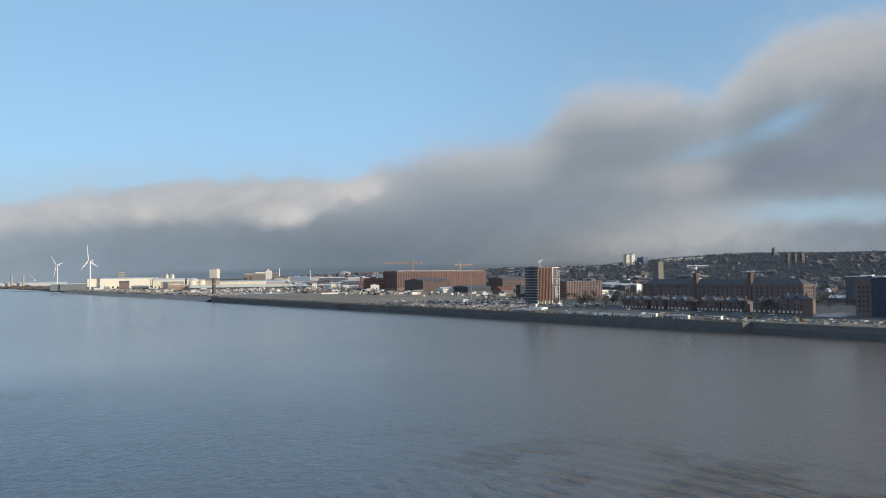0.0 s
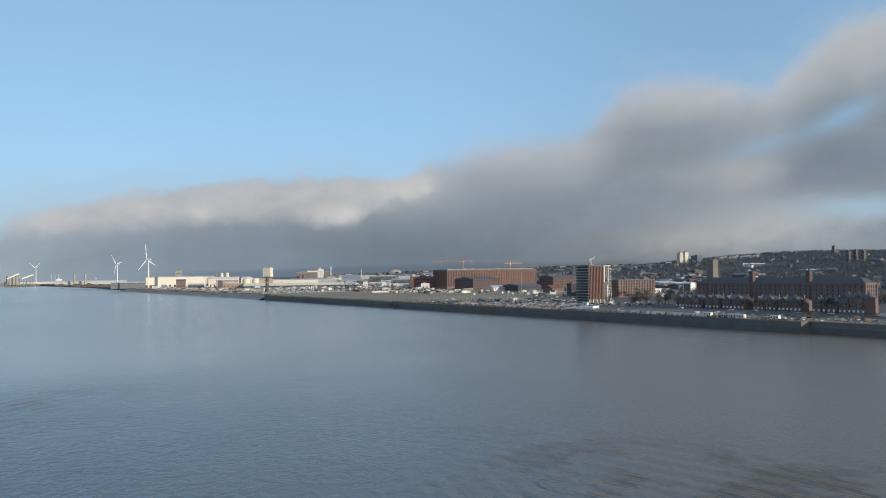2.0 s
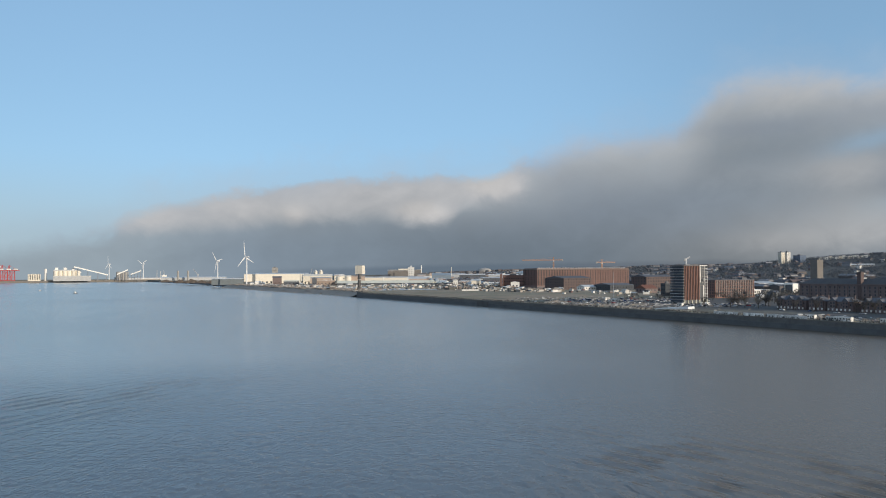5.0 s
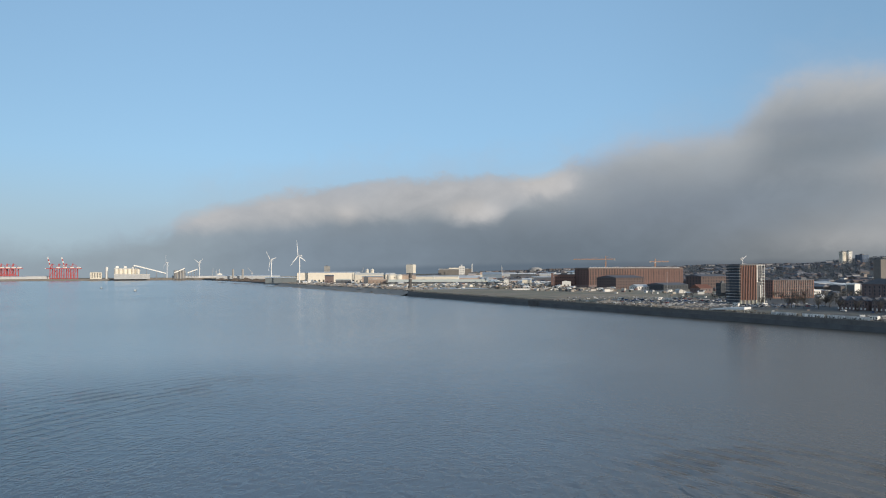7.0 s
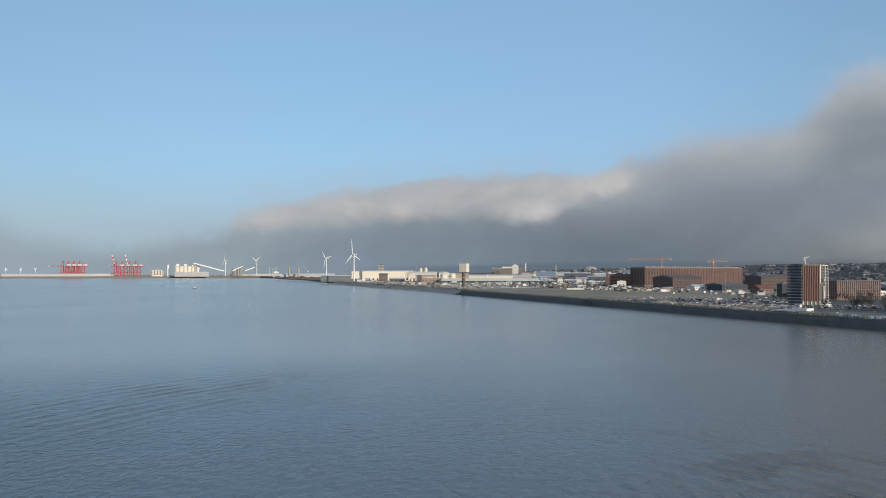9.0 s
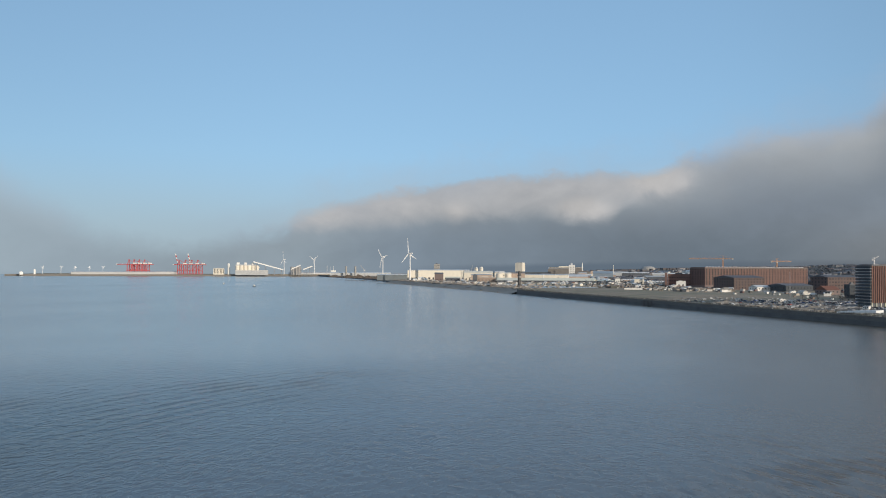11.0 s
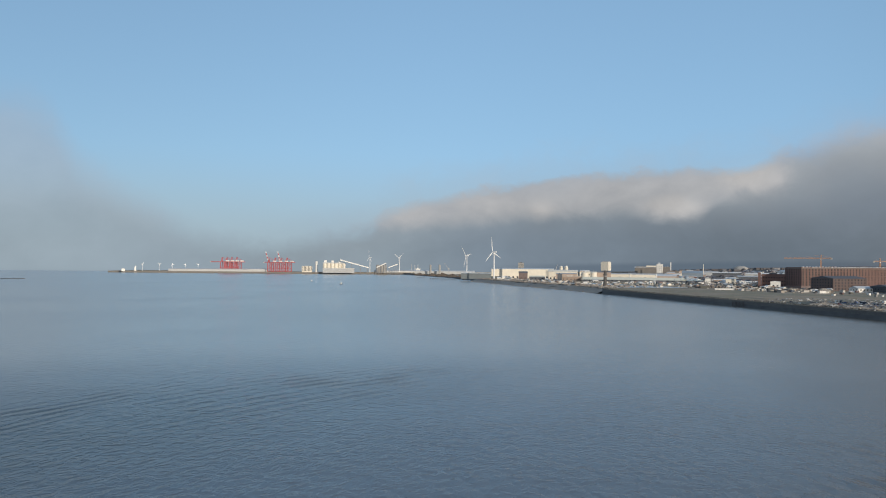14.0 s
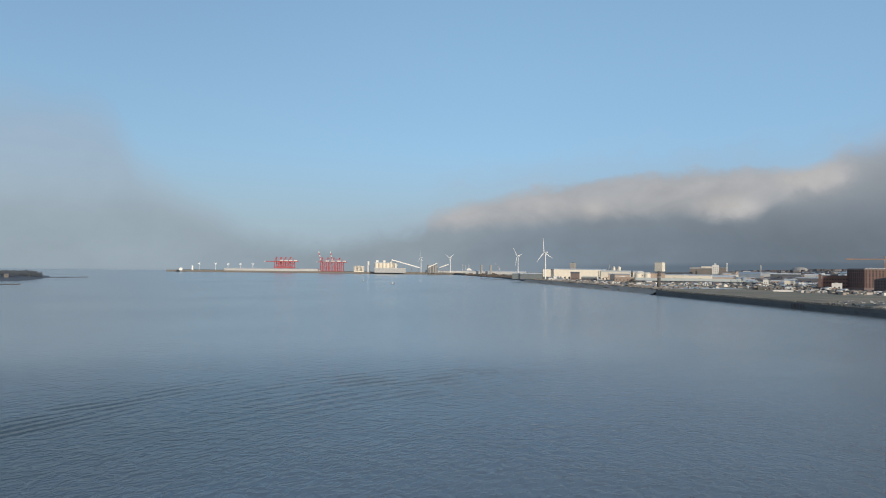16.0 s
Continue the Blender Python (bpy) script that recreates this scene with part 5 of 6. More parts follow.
def boat(az, dist, k, label):
    x, y = spot(az, dist)
    t = thing("boat", label, "boat", pose(x, y, 0, 0, 0, az + 35) @ Matrix.Scale(k, 4), "boats on the river")
    bm = bmesh.new()
    lo = [bm.verts.new(p) for p in ((-4, -1.1, -0.4), (3, -1.1, -0.4), (4.4, 0, -0.4), (3, 1.1, -0.4), (-4, 1.1, -0.4))]
    hi = [bm.verts.new(p) for p in ((-4.2, -1.5, 1.1), (3.2, -1.5, 1.2), (5.6, 0, 1.7), (3.2, 1.5, 1.2), (-4.2, 1.5, 1.1))]
    for i in range(5):
        bm.faces.new((lo[i], lo[(i + 1) % 5], hi[(i + 1) % 5], hi[i]))
    bm.faces.new(hi)
    part("hull", bm, M["sheet_dark"], t)
    part("wheelhouse", boxes((-1.4, 1.4, -1.0, 1.0, 1.0, 3.2)), M["white"], t)
    part("mast", made(tube, -0.4, 0, 3.2, 7.5, 0.14, 0.08, 6), M["steel"], t)


boat(34.56, 1850, 1.1, "small dark work boat with white wheelhouse")
boat(36.62, 2200, 0.9, "small white motor boat on the river")

# ---- south bank buildings ----
shed("blue_block", "part-built block wrapped in blue netting", "building", foot(-156, 86, 66, 26), 66, 26, 25.5, M["blue"], M["sheet_dark"], "flat", 2,
     wins=(("F", 14, 7, 1.5, 1.5, 2, 24),), group="flats by the basin")
shed("brick_flats", "dark red-brick flats beside the netted block", "building", foot(-89.6, 88, 12, 24), 11, 24, 24.5, M["brick_dark"], M["sheet_dark"], "flat", 2,
     wins=(("F", 3, 6, 1.6, 1.8, 2, 21),), group="flats by the basin")
shed("low_hall", "low hall with a pale white roof", "hall", aligned(-26.3, 850), 20, 10, 4.5, M["sheet_dark"], M["white"], "gable", 2.5, group="low halls")
shed("low_hall", "long building with a pale flat roof", "hall", aligned(-27.9, 800), 34, 16, 25.0, M["sheet_dark"], M["white"], "flat", 1.0, group="low halls")
tw = thing("water_tower", "tall plain dark concrete tower behind the warehouse", "tower", aligned(-14.95, 900))
part("shaft", boxes((-4.2, 4.2, -4.2, 4.2, -1, 41.0)), M["tower_grey"], tw)
part("parapet", boxes((-4.4, 4.4, -4.4, 4.4, 41.0, 42.0)), M["tower_grey"], tw)
part("roof", boxes((-4.0, 4.0, -4.0, 4.0, 42.0, 42.2)), M["sheet_dark"], tw)
# the two dark brick warehouses have haze and shadow put into their tone
for nm, lb, az, d, wd, dp, ht, wm, rm, rf, rs in (
        ("old_warehouse", "older dark brick warehouse before the huge one", 1.15, 1470, 60, 60, 20, "brick_dim", "slate", "gable", 4),
        ("gable_shed", "pale gabled shed on the waste ground", -0.15, 1400, 22, 26, 5.5, "white", "sheet", "gable", 3.5),
        ("dark_shed", "long dark sheet-metal dock shed", -2.0, 1400, 44, 50, 9, "netting", "slate", "gable", 3),
        ("low_brick_warehouse", "low dark brick warehouse by the dock", -4.6, 1470, 40, 60, 22, "brick_dim", "slate", "gable", 3.5),
        ("brick_shed", "red-brick pitched shed by the yard", -4.2, 1220, 22, 22, 6.5, "brick_dark", "roof_red", "gable", 5.5),
        ("netted_block", "small bluish building under netting", -5.55, 1060, 9, 12, 16, "netting", "sheet_dark", "flat", 2),
        ("retail_shed", "long low shed with pale curved roof", -12.9, 1440, 60, 50, 7, "sheet_dark", "white", "gable", 3),
        ("retail_shed", "long low shed with pale curved roof", -11.4, 1520, 50, 50, 8, "sheet", "sheet", "gable", 3),
        ("low_shed", "low store with a thin pale roof", -11.5, 1240, 34, 12, 4, "sheet_dark", "white", "flat", 0.6),
        ("low_shed", "low white workshop with flat roof", -11.05, 1150, 16, 14, 6, "white", "white", "flat", 1)):
    shed(nm, lb, "shed", aligned(az, d), wd, dp, ht, M[wm], M[rm], rf, rs, "y",
         (("R", max(3, int(dp / 6)), max(1, int(ht / 5)), 2.0, 2.2, 1, ht), ("F", max(3, int(wd / 7)), max(1, int(ht / 5)), 2.0, 2.2, 1, ht)), "dock sheds")
def portal_shed():
    """A white shed with one tall open bay."""
    wd, dp, ht = 14.8, 9.5, 13.0
    t = thing("portal_shed", "white portal-fronted shed with one tall dark opening", "shed", aligned(-13.42, 1230), "dock sheds")
    part("wall", boxes((-wd / 2, wd / 2, dp / 2 - 0.4, dp / 2, -1, ht), (wd / 2 - 0.4, wd / 2, -dp / 2, dp / 2 - 0.4, -1, ht), (-wd / 2, -wd / 2 + 0.4, -dp / 2, dp / 2 - 0.4, -1, ht)), M["white"], t)
    part("portal_frame", boxes((-wd / 2, -wd / 2 + 1.3, -dp / 2 - 0.5, -dp / 2 - 0.003, -1, ht), (wd / 2 - 1.3, wd / 2, -dp / 2 - 0.5, -dp / 2 - 0.003, -1, ht),
                               (-wd / 2 + 1.3, wd / 2 - 1.3, -dp / 2 - 0.5, -dp / 2 - 0.003, ht - 1.5, ht)), M["white"], t, "white frame round the opening")
    # added dark sheet that stands for the shade inside the open bay
    part("roller_door", boxes((-wd / 2 + 1.3, wd / 2 - 1.3, -dp / 2 + 0.5, -dp / 2 + 0.7, 0.1, ht - 1.0)), M["sheet_dark"], t, "dark backing for the shaded inside of the opening")
    part("inner_floor", boxes((-wd / 2 + 0.4, wd / 2 - 0.4, -dp / 2, dp / 2 - 0.4, -1, 0.1)), M["asphalt"], t)
    part("roof", boxes((-wd / 2 - 0.3, wd / 2 + 0.3, -dp / 2 - 0.7, dp / 2 + 0.3, ht, ht + 0.5)), M["sheet"], t)


portal_shed()
for az, d, wd, tp, wm, lb in ((-12.85, 2500, 13, 92, "cream", "tall pale tower flats in sunlight"), (-13.2, 2510, 13, 93, "white", "tall pale tower flats in sunlight"),
                              (-13.95, 2520, 24, 83, "blue_flats", "blue-grey tower flats on the hill"),
                              (-23.2, 2100, 9, 80, "tower_grey", "grey tower flats on the wooded hill"), (-23.62, 2105, 9, 81, "tower_grey", "grey tower flats on the wooded hill"), (-24.05, 2110, 9, 80, "tower_grey", "grey tower flats on the wooded hill")):
    m = aligned(az, d)
    ht = tp - m.translation.z
    shed("tower_flats", lb, "tower block", m, wd, wd, ht, M[wm], M["sheet_dark"], "flat", 2.5, "x",
         (("F", 4, int(ht / 3), 1.8, 1.3, 1, ht), ("R", 4, int(ht / 3), 1.8, 1.3, 1, ht)), "tower blocks")


def perch(az, rise, ht):
    """The nearest place on the slope at az where a thing ht high tops out rise metres a kilometre over the eye."""
    for d in range(1150, 3200, 15):
        x, y = spot(az, d)
        if z_at(x, y) + ht >= EYE + rise * d / 1000:
            break
    return faced(az, d)


for az, rise, wd, dp, ht, lb in ((-17.6, 6.9, 50, 24, 7, "long white-roofed hall on the slope"), (-21.1, -0.6, 28, 18, 7, "white-roofed school hall among trees"),
                                 (-20.05, 22.0, 54, 20, 12, "pale low building on the ridge")):
    shed("hill_hall", lb, "hall", perch(az, rise, ht), wd, dp, ht - 2, M["concrete"], M["white"], "gable", 2.0, "x", (("F", 8, 1, 2.5, 2.0, 0.5, 4),), "halls on the slope")
for i in range(15):
    shed("ridge_house", "pale sunlit house on the ridge", "house", perch(-15.2 - i * 0.19, 15.3 + 0.1 * i, 9), 9, 8, 6.5 + (i * 5) % 4, M["white" if i % 3 else "cream"], M["slate"], "gable", 2.2, "x",
         (("F", 2, 1, 1.4, 1.4, 1, 5),), "houses on the ridge")
ch = thing("church", "dark stone church tower on the ridge", "church", aligned(-22.36, 2620))
part("tower", boxes((-3.4, 3.4, -3.4, 3.4, -2, 26)), M["stone_dark"], ch)
part("pinnacle", boxes(*[(a - 0.6, a + 0.6, b - 0.6, b + 0.6, 26, 29) for a in (-2.8, 2.8) for b in (-2.8, 2.8)]), M["stone_dark"], ch)
part("nave", made(gable, -5, 5, 3.4, 26, 8, 6, "y"), M["slate"], ch)
part("nave_wall", boxes((-5, 5, 3.4, 26, -2, 8)), M["stone_dark"], ch)


# ---- town, works and woods behind the docks ----
TAKEN = [(900, 1100, 380, 660), (220, 290, 80, 150), (330, 390, 220, 310), (-60, 150, 70, 160), (-170, -80, 70, 130)]
shed_s, shed_v = plan(*spot(-13.42, 1215))
TAKEN.append((shed_s - 14, shed_s + 14, shed_v - 35, shed_v + 12))


def free(s, v, pad=12):
    return not any(a - pad < s < b + pad and c - pad < v < d + pad for a, b, c, d in TAKEN)


def house_template(label, wd, dp, ht, rise, wall_mat, roof_mat, along):
    t = thing("house", label, "house", pose(0, 0, -400), "houses of the town")
    part("wall", boxes((-wd / 2, wd / 2, -dp / 2, dp / 2, -3, ht)), wall_mat, t)
    roof = part("roof", made(gable, -wd / 2, wd / 2, -dp / 2, dp / 2, ht, rise, along, 0.3), roof_mat, t)
    part("chimney", boxes((-wd / 2 + 0.6, -wd / 2 + 1.5, -0.5, 0.5, ht, ht + rise + 1.3)), M["brick_dark"], roof)
    for x in (-wd * 0.25, wd * 0.25):
        for z in (4.2,):
            o = new("window", pane(1.3, 1.3, M["glass"]))
            o.parent, o.matrix_basis = t, pose(x, -dp / 2, z)
    return t


def used(template, places):
    """The template goes to the first place, copies to the rest."""
    for m in places[1:]:
        copy_thing(template, m)
    template.matrix_basis = places[0]


rng = random.Random(11)
HOUSES = [house_template("dark brick house with slate roof on hillside", 12, 8, 6, 3, M["brick_dark"], M["slate"], "x"),
          house_template("pale rendered house with a grey roof", 9, 8, 6, 2.6, M["house"], M["slate"], "x"),
          house_template("wide brick house with a slate roof", 18, 9, 6, 3, M["brick_dark"], M["slate"], "x"),
          house_template("white rendered house catching the sun", 10, 8, 6.5, 2.6, M["white"], M["slate"], "x")]
spots = {0: [], 1: [], 2: [], 3: []}
n = 0
while n < 150:
    az, d = rng.uniform(-31, 3), rng.uniform(1250, 2500)
    x, y = spot(az, d)
    s, v = plan(x, y)
    if v < 620 or not free(s, v):
        continue
    k = rng.choices((0, 1, 2, 3), (5, 3, 2, 0.5))[0]
    if az < -13 and v > 900 and rng.random() < 0.6:
        continue
    spots[k].append(pose(x, y, land_z(s, v), 0, 0, TURN + 90 * rng.randrange(2) + rng.uniform(-8, 8)))
    n += 1
for k, h in enumerate(HOUSES):
    used(h, spots[k])

SHEDS = []
for lb, wm, rm, rf, al in (("pale grey works shed with sheet roof", "sheet", "sheet", "gable", "x"), ("cream works unit in sunlight", "cream", "sheet", "gable", "y"),
                           ("red-brick works unit with slate roof", "brick", "slate", "gable", "x"), ("small white flat-roofed works unit", "white", "white", "flat", "x"),
                           ("dark metal works shed with pitched roof", "sheet_dark", "sheet_dark", "gable", "y"), ("pale blue works unit with sheet roof", "blue_pale", "sheet", "gable", "x")):
    for wd, dp, ht in ((14, 9, 4.0), (7.5, 5.5, 3.0)):
        SHEDS.append(shed("works_unit", lb, "works unit", pose(0, 0, -400), wd, dp, ht, M[wm], M[rm], rf, 2.2 if rf == "gable" else 0.8, al,
                          (("R", 1, 1, 2.6, 2.6, 0.2, 3.4),), "works units behind the docks"))
spots = {k: [] for k in range(len(SHEDS))}
n = 0
while n < 205:
    az, d = (rng.uniform(2.5, 13), rng.uniform(1750, 2900)) if n < 110 else (rng.uniform(-28, 3), rng.uniform(950, 2000)) if n < 160 else (rng.uniform(13, 27), rng.uniform(2050, 3600)) if n < 190 else (rng.uniform(8, 23), rng.uniform(1650, 2380))
    x, y = spot(az, d)
    s, v = plan(x, y)
    if n >= 190:
        if not 120 < v < 330:
            continue
    elif not free(s, v, 20) or v < (150 if az > 2.5 else 230) + (10 if az < 13 else -110) or (13 < az and v < 60) or v > 1300:
        continue
    mix = (1, 5, 1, 6, 0, 1, 0, 5, 0, 2, 0, 1) if n >= 190 else (3, 5, 2, 5, 2, 3, 2, 4, 2, 4, 1, 2) if not 110 <= n < 160 else (1, 2, 0, 1, 2, 4, 0, 1, 4, 5, 0, 1)
    k = rng.choices(range(12), mix)[0]
    spots[k].append(pose(x, y, land_z(s, v), 0, 0, TURN + 90 * rng.randrange(2) + rng.uniform(-6, 6)))
    n += 1
for k, h in enumerate(SHEDS):
    used(h, spots[k])


def depot_roofs():
    """Long low depots and stores, roof behind roof, on the flat land behind the northern docks."""
    r = random.Random(41)
    kinds = []
    for lb, wm, rm, wd, dp, ht, rise in (("long cream depot with a pale sheet roof", "cream", "sheet", 62, 18, 5.5, 3.0), ("long low store with a white roof", "sheet_dark", "white", 48, 16, 4.5, 2.4),
                                         ("grey sheet-metal store with pitched roof", "sheet", "sheet", 36, 20, 6.0, 3.2), ("faded pink depot with a dark roof", "pink", "slate", 40, 14, 6.0, 3.0),
                                         ("pale green-roofed store in a row", "sheet_dark", "green_roof", 70, 16, 5.0, 2.6), ("brick store with pale sheet roof", "brick", "sheet", 34, 16, 6.5, 3.0)):
        t = shed("depot", lb, "depot", pose(0, 0, -400), wd, dp, ht, M[wm], M[rm], "gable", rise, "x",
                 (("F", int(wd / 8), 1, 3.0, 2.6, 0.2, 3.6), ("R", 2, 1, 3.2, 3.0, 0.2, 4.0)), "depots behind the docks")
        kinds.append((t, []))
    n = 0
    while n < 92:
        az, d = r.uniform(2.6, 13.6), r.uniform(1820, 3500)
        x, y = spot(az, d)
        s, v = plan(x, y)
        if v < 330 or not free(s, v, 45) or v > 1500:
            continue
        kinds[r.choices(range(6), (4, 5, 4, 2, 2, 2))[0]][1].append(pose(x, y, land_z(s, v), 0, 0, TURN + 90 * (r.random() < 0.3) + r.uniform(-4, 4)))
        n += 1
    for t, places in kinds:
        used(t, places)


depot_roofs()


def varied(name, tones, rough=0.85):
    """Tones that change from piece to piece of one joined mesh."""
    mat = bpy.data.materials.new(name)
    mat.use_nodes = True
    t = Net(mat.node_tree)
    bsdf = mat.node_tree.nodes["Principled BSDF"]
    ramp = t.node("ShaderNodeValToRGB")
    ramp.color_ramp.interpolation = "CONSTANT"
    ramp.color_ramp.elements[0].color = (*tones[0], 1)
    ramp.color_ramp.elements[1].position, ramp.color_ramp.elements[1].color = 1.0 / len(tones), (*tones[1], 1)
    for i, c in enumerate(tones[2:], 2):
        ramp.color_ramp.elements.new(i / len(tones)).color = (*c, 1)
    geo = t.node("ShaderNodeNewGeometry")
    t.put(ramp.inputs[0], geo.outputs["Random Per Island"])
    grit = t.noise(geo.outputs["Position"], 0.35, 4.0, 0.6)
    t.put(bsdf.inputs["Base Color"], t.scale(ramp.outputs[0], t.m("ADD", 0.6, t.m("MULTIPLY", grit, 0.8))))
    bsdf.inputs["Roughness"].default_value = rough
    return mat


def far_town():
    """Far roofs and walls beyond the single houses."""
    r = random.Random(5)
    walls, roofs = bmesh.new(), bmesh.new()
    n = 0
    while n < 1700:
        az, d = r.uniform(-31, 14), r.uniform(1300, 4600)
        x, y = spot(az, d)
        s, v = plan(x, y)
        if v < 560 or not free(s, v, 25) or noise.noise(Vector((s * 0.003, v * 0.003, 7))) < -0.25:
            continue
        if az < -11 and v > 800 and r.random() < 0.75:
            n += 1
            continue
        a = radians(TURN + 90 * r.randrange(2) + r.uniform(-9, 9))
        wd, dp, ht, rise = r.choice(((10, 8, 6, 2.8), (22, 9, 6.5, 3), (34, 9, 6.5, 3), (26, 18, 7, 2.5)))
        z = land_z(s, v)
        k0, k1 = len(walls.verts), len(roofs.verts)
        box(walls, -wd / 2, wd / 2, -dp / 2, dp / 2, -3, ht)
        gable(roofs, -wd / 2, wd / 2, -dp / 2, dp / 2, ht, rise, "x", 0.3)
        m = Matrix.Translation((x, y, z)) @ Matrix.Rotation(a, 4, "Z")
        for bm, k in ((walls, k0), (roofs, k1)):
            bm.verts.ensure_lookup_table()
            for q in range(k, len(bm.verts)):
                bm.verts[q].co = m @ bm.verts[q].co
        n += 1
    t = thing("far_houses", "rows of distant brick and rendered houses", "houses", Matrix(), kind="stuff")
    part("far_walls", walls, varied("far_wall_tones", ((0.12, 0.104, 0.10), (0.17, 0.17, 0.172), (0.11, 0.10, 0.10), (0.31, 0.31, 0.315), (0.12, 0.11, 0.108), (0.115, 0.113, 0.118), (0.12, 0.108, 0.104))), t)
    part("far_roofs", roofs, varied("far_roof_tones", ((0.11, 0.11, 0.12), (0.15, 0.11, 0.10), (0.14, 0.135, 0.14), (0.10, 0.10, 0.11), (0.24, 0.24, 0.25), (0.09, 0.09, 0.10))), t)


far_town()


def works_clutter():
    """Small sheds, stacks and lorries too many to count, on the works land behind the docks."""
    r = random.Random(17)
    bm = bmesh.new()
    n = 0
    while n < 2160:
        az, d = (r.uniform(1.5, 13.5), r.uniform(1250, 2600)) if n < 1400 else (r.uniform(12, 25), r.uniform(1450, 2420)) if n < 2100 else (r.uniform(-12, 2), r.uniform(950, 1500))
        x, y = spot(az, d)
        s, v = plan(x, y)
        if 10.4 < az < 17.7 and d < 2150 and r.random() < 0.6:
            continue
        if not free(s, v, 8) or v < (190 if n < 1400 else 26 if n < 2100 else 180) or v > 900:
            continue
        k = r.random() ** 2
        e, f, h = 1.0 + 5.0 * k, r.uniform(0.8, 1.6) + 2.0 * k, (r.uniform(1.0, 2.2) + 2.2 * k) * (0.5 if 1400 <= n < 2100 or az > 10.4 else 1.0)
        k = len(bm.verts)
        box(bm, -e, e, -f, f, -0.5, h)
        if e > 1.6 and r.random() < 0.7:
            gable(bm, -e, e, -f, f, h + 0.02, 0.5 * f, "x", 0.25)
        m = Matrix.Translation((x, y, land_z(s, v))) @ Matrix.Rotation(radians(TURN + 90 * r.randrange(2) + r.uniform(-9, 9)), 4, "Z")
        bm.verts.ensure_lookup_table()
        for q in range(k, len(bm.verts)):
            bm.verts[q].co = m @ bm.verts[q].co
        n += 1
    tones = ((0.50, 0.47, 0.43), (0.36, 0.32, 0.28), (0.15, 0.13, 0.115), (0.20, 0.17, 0.15), (0.72, 0.70, 0.65), (0.34, 0.30, 0.25), (0.24, 0.18, 0.15), (0.46, 0.41, 0.34), (0.76, 0.74, 0.70), (0.27, 0.26, 0.25), (0.60, 0.58, 0.54), (0.17, 0.16, 0.14), (0.26, 0.20, 0.16), (0.10, 0.10, 0.09))
    tagged(part("works_clutter", bm, varied("works_tones", tones), None), "crowded small sheds, stacks and lorries behind the docks", "works", kind="stuff")


works_clutter()


def woods(name, label, count, pick, size, seed, mat):
    """Winter trees as many small twig and leaf clumps over thin trunks."""
    r = random.Random(seed)
    verts, faces = [], []

    def face(pts):
        k = len(verts)
        verts.extend(pts), faces.append(tuple(range(k, k + len(pts))))

    for _ in range(count):
        x, y, z = pick(r)
        ht = size * r.uniform(0.7, 1.35)
        wd = ht * r.uniform(0.55, 0.85)
        face([(x - 0.3, y, z - 2), (x + 0.3, y, z - 2), (x + 0.1, y, z + ht * 0.7), (x - 0.1, y, z + ht * 0.7)])
        for _ in range(22):
            a, q = r.uniform(0, 6.283), math.sqrt(r.random())
            h = r.uniform(0.22, 1.0)
            wide = wd * 0.5 * math.sin(min(1.0, (1.12 - h) * 1.5) * 1.57)
            cx, cy, cz = x + math.cos(a) * q * wide, y + math.sin(a) * q * wide, z + h * ht
            e = size * r.uniform(0.09, 0.19)
            p = [Vector((r.uniform(-1, 1), r.uniform(-1, 1), r.uniform(-1, 1))) * e + Vector((cx, cy, cz)) for _ in range(3)]
            face([tuple(q) for q in p])
    me = bpy.data.meshes.new(name)
    me.from_pydata(verts, [], faces)
    me.materials.append(mat)
    return tagged(new(name, me), label, "trees", kind="stuff")


def hill_place(r):
    while True:
        az, d = r.uniform(-31, 2), r.uniform(1250, 3300)
        x, y = spot(az, d)
        s, v = plan(x, y)
        if v > 560 and free(s, v) and (noise.noise(Vector((s * 0.0025, v * 0.0025, 3))) > -0.08 - 0.35 * ease((v - 1500) / 500) - 0.2 * ease((-az - 12) / 10)):
            return x, y, land_z(s, v)


def plain_place(r):
    while True:
        az, d = r.uniform(-2, 24), r.uniform(1700, 4300)
        x, y = spot(az, d)
        s, v = plan(x, y)
        if v > 420 and free(s, v):
            return x, y, land_z(s, v)


def headland_front(az):
    return 2320 - 130 * min((az - 56.9) * 2, 4) ** 0.8


def headland_place(r):
    az, q = r.uniform(57.5, 63.0), r.uniform(90, 380)
    x, y = spot(az, headland_front(az) + q)
    return x, y, 8.0 * ease((az - 57.2) / 1.2)


woods("hill_woods", "dark winter woodland on the far hillside", 22000, hill_place, 8, 21, M["wood_haze"])


def thicket_place(r):
    while True:
        s, v = (r.uniform(-190, -48), r.uniform(128, 460)) if r.random() < 0.45 else (r.uniform(-60, 420), r.uniform(152, 480))
        x, y = ground_xy(s, v)
        if free(s, v, 6) and noise.noise(Vector((s * 0.012, v * 0.012, 9))) > -0.12:
            return x, y, land_z(s, v)


woods("thicket", "dark bare trees and scrub behind the basin warehouses", 1500, thicket_place, 6.5, 24, M["twig_dark"])


def wall_weeds(r):
    s = r.uniform(-50, 900)
    v = shore(s) + abs(r.gauss(0, 3.5)) + 0.8
    x, y = ground_xy(s, v)
    return x, y, land_z(s, v) - 0.3


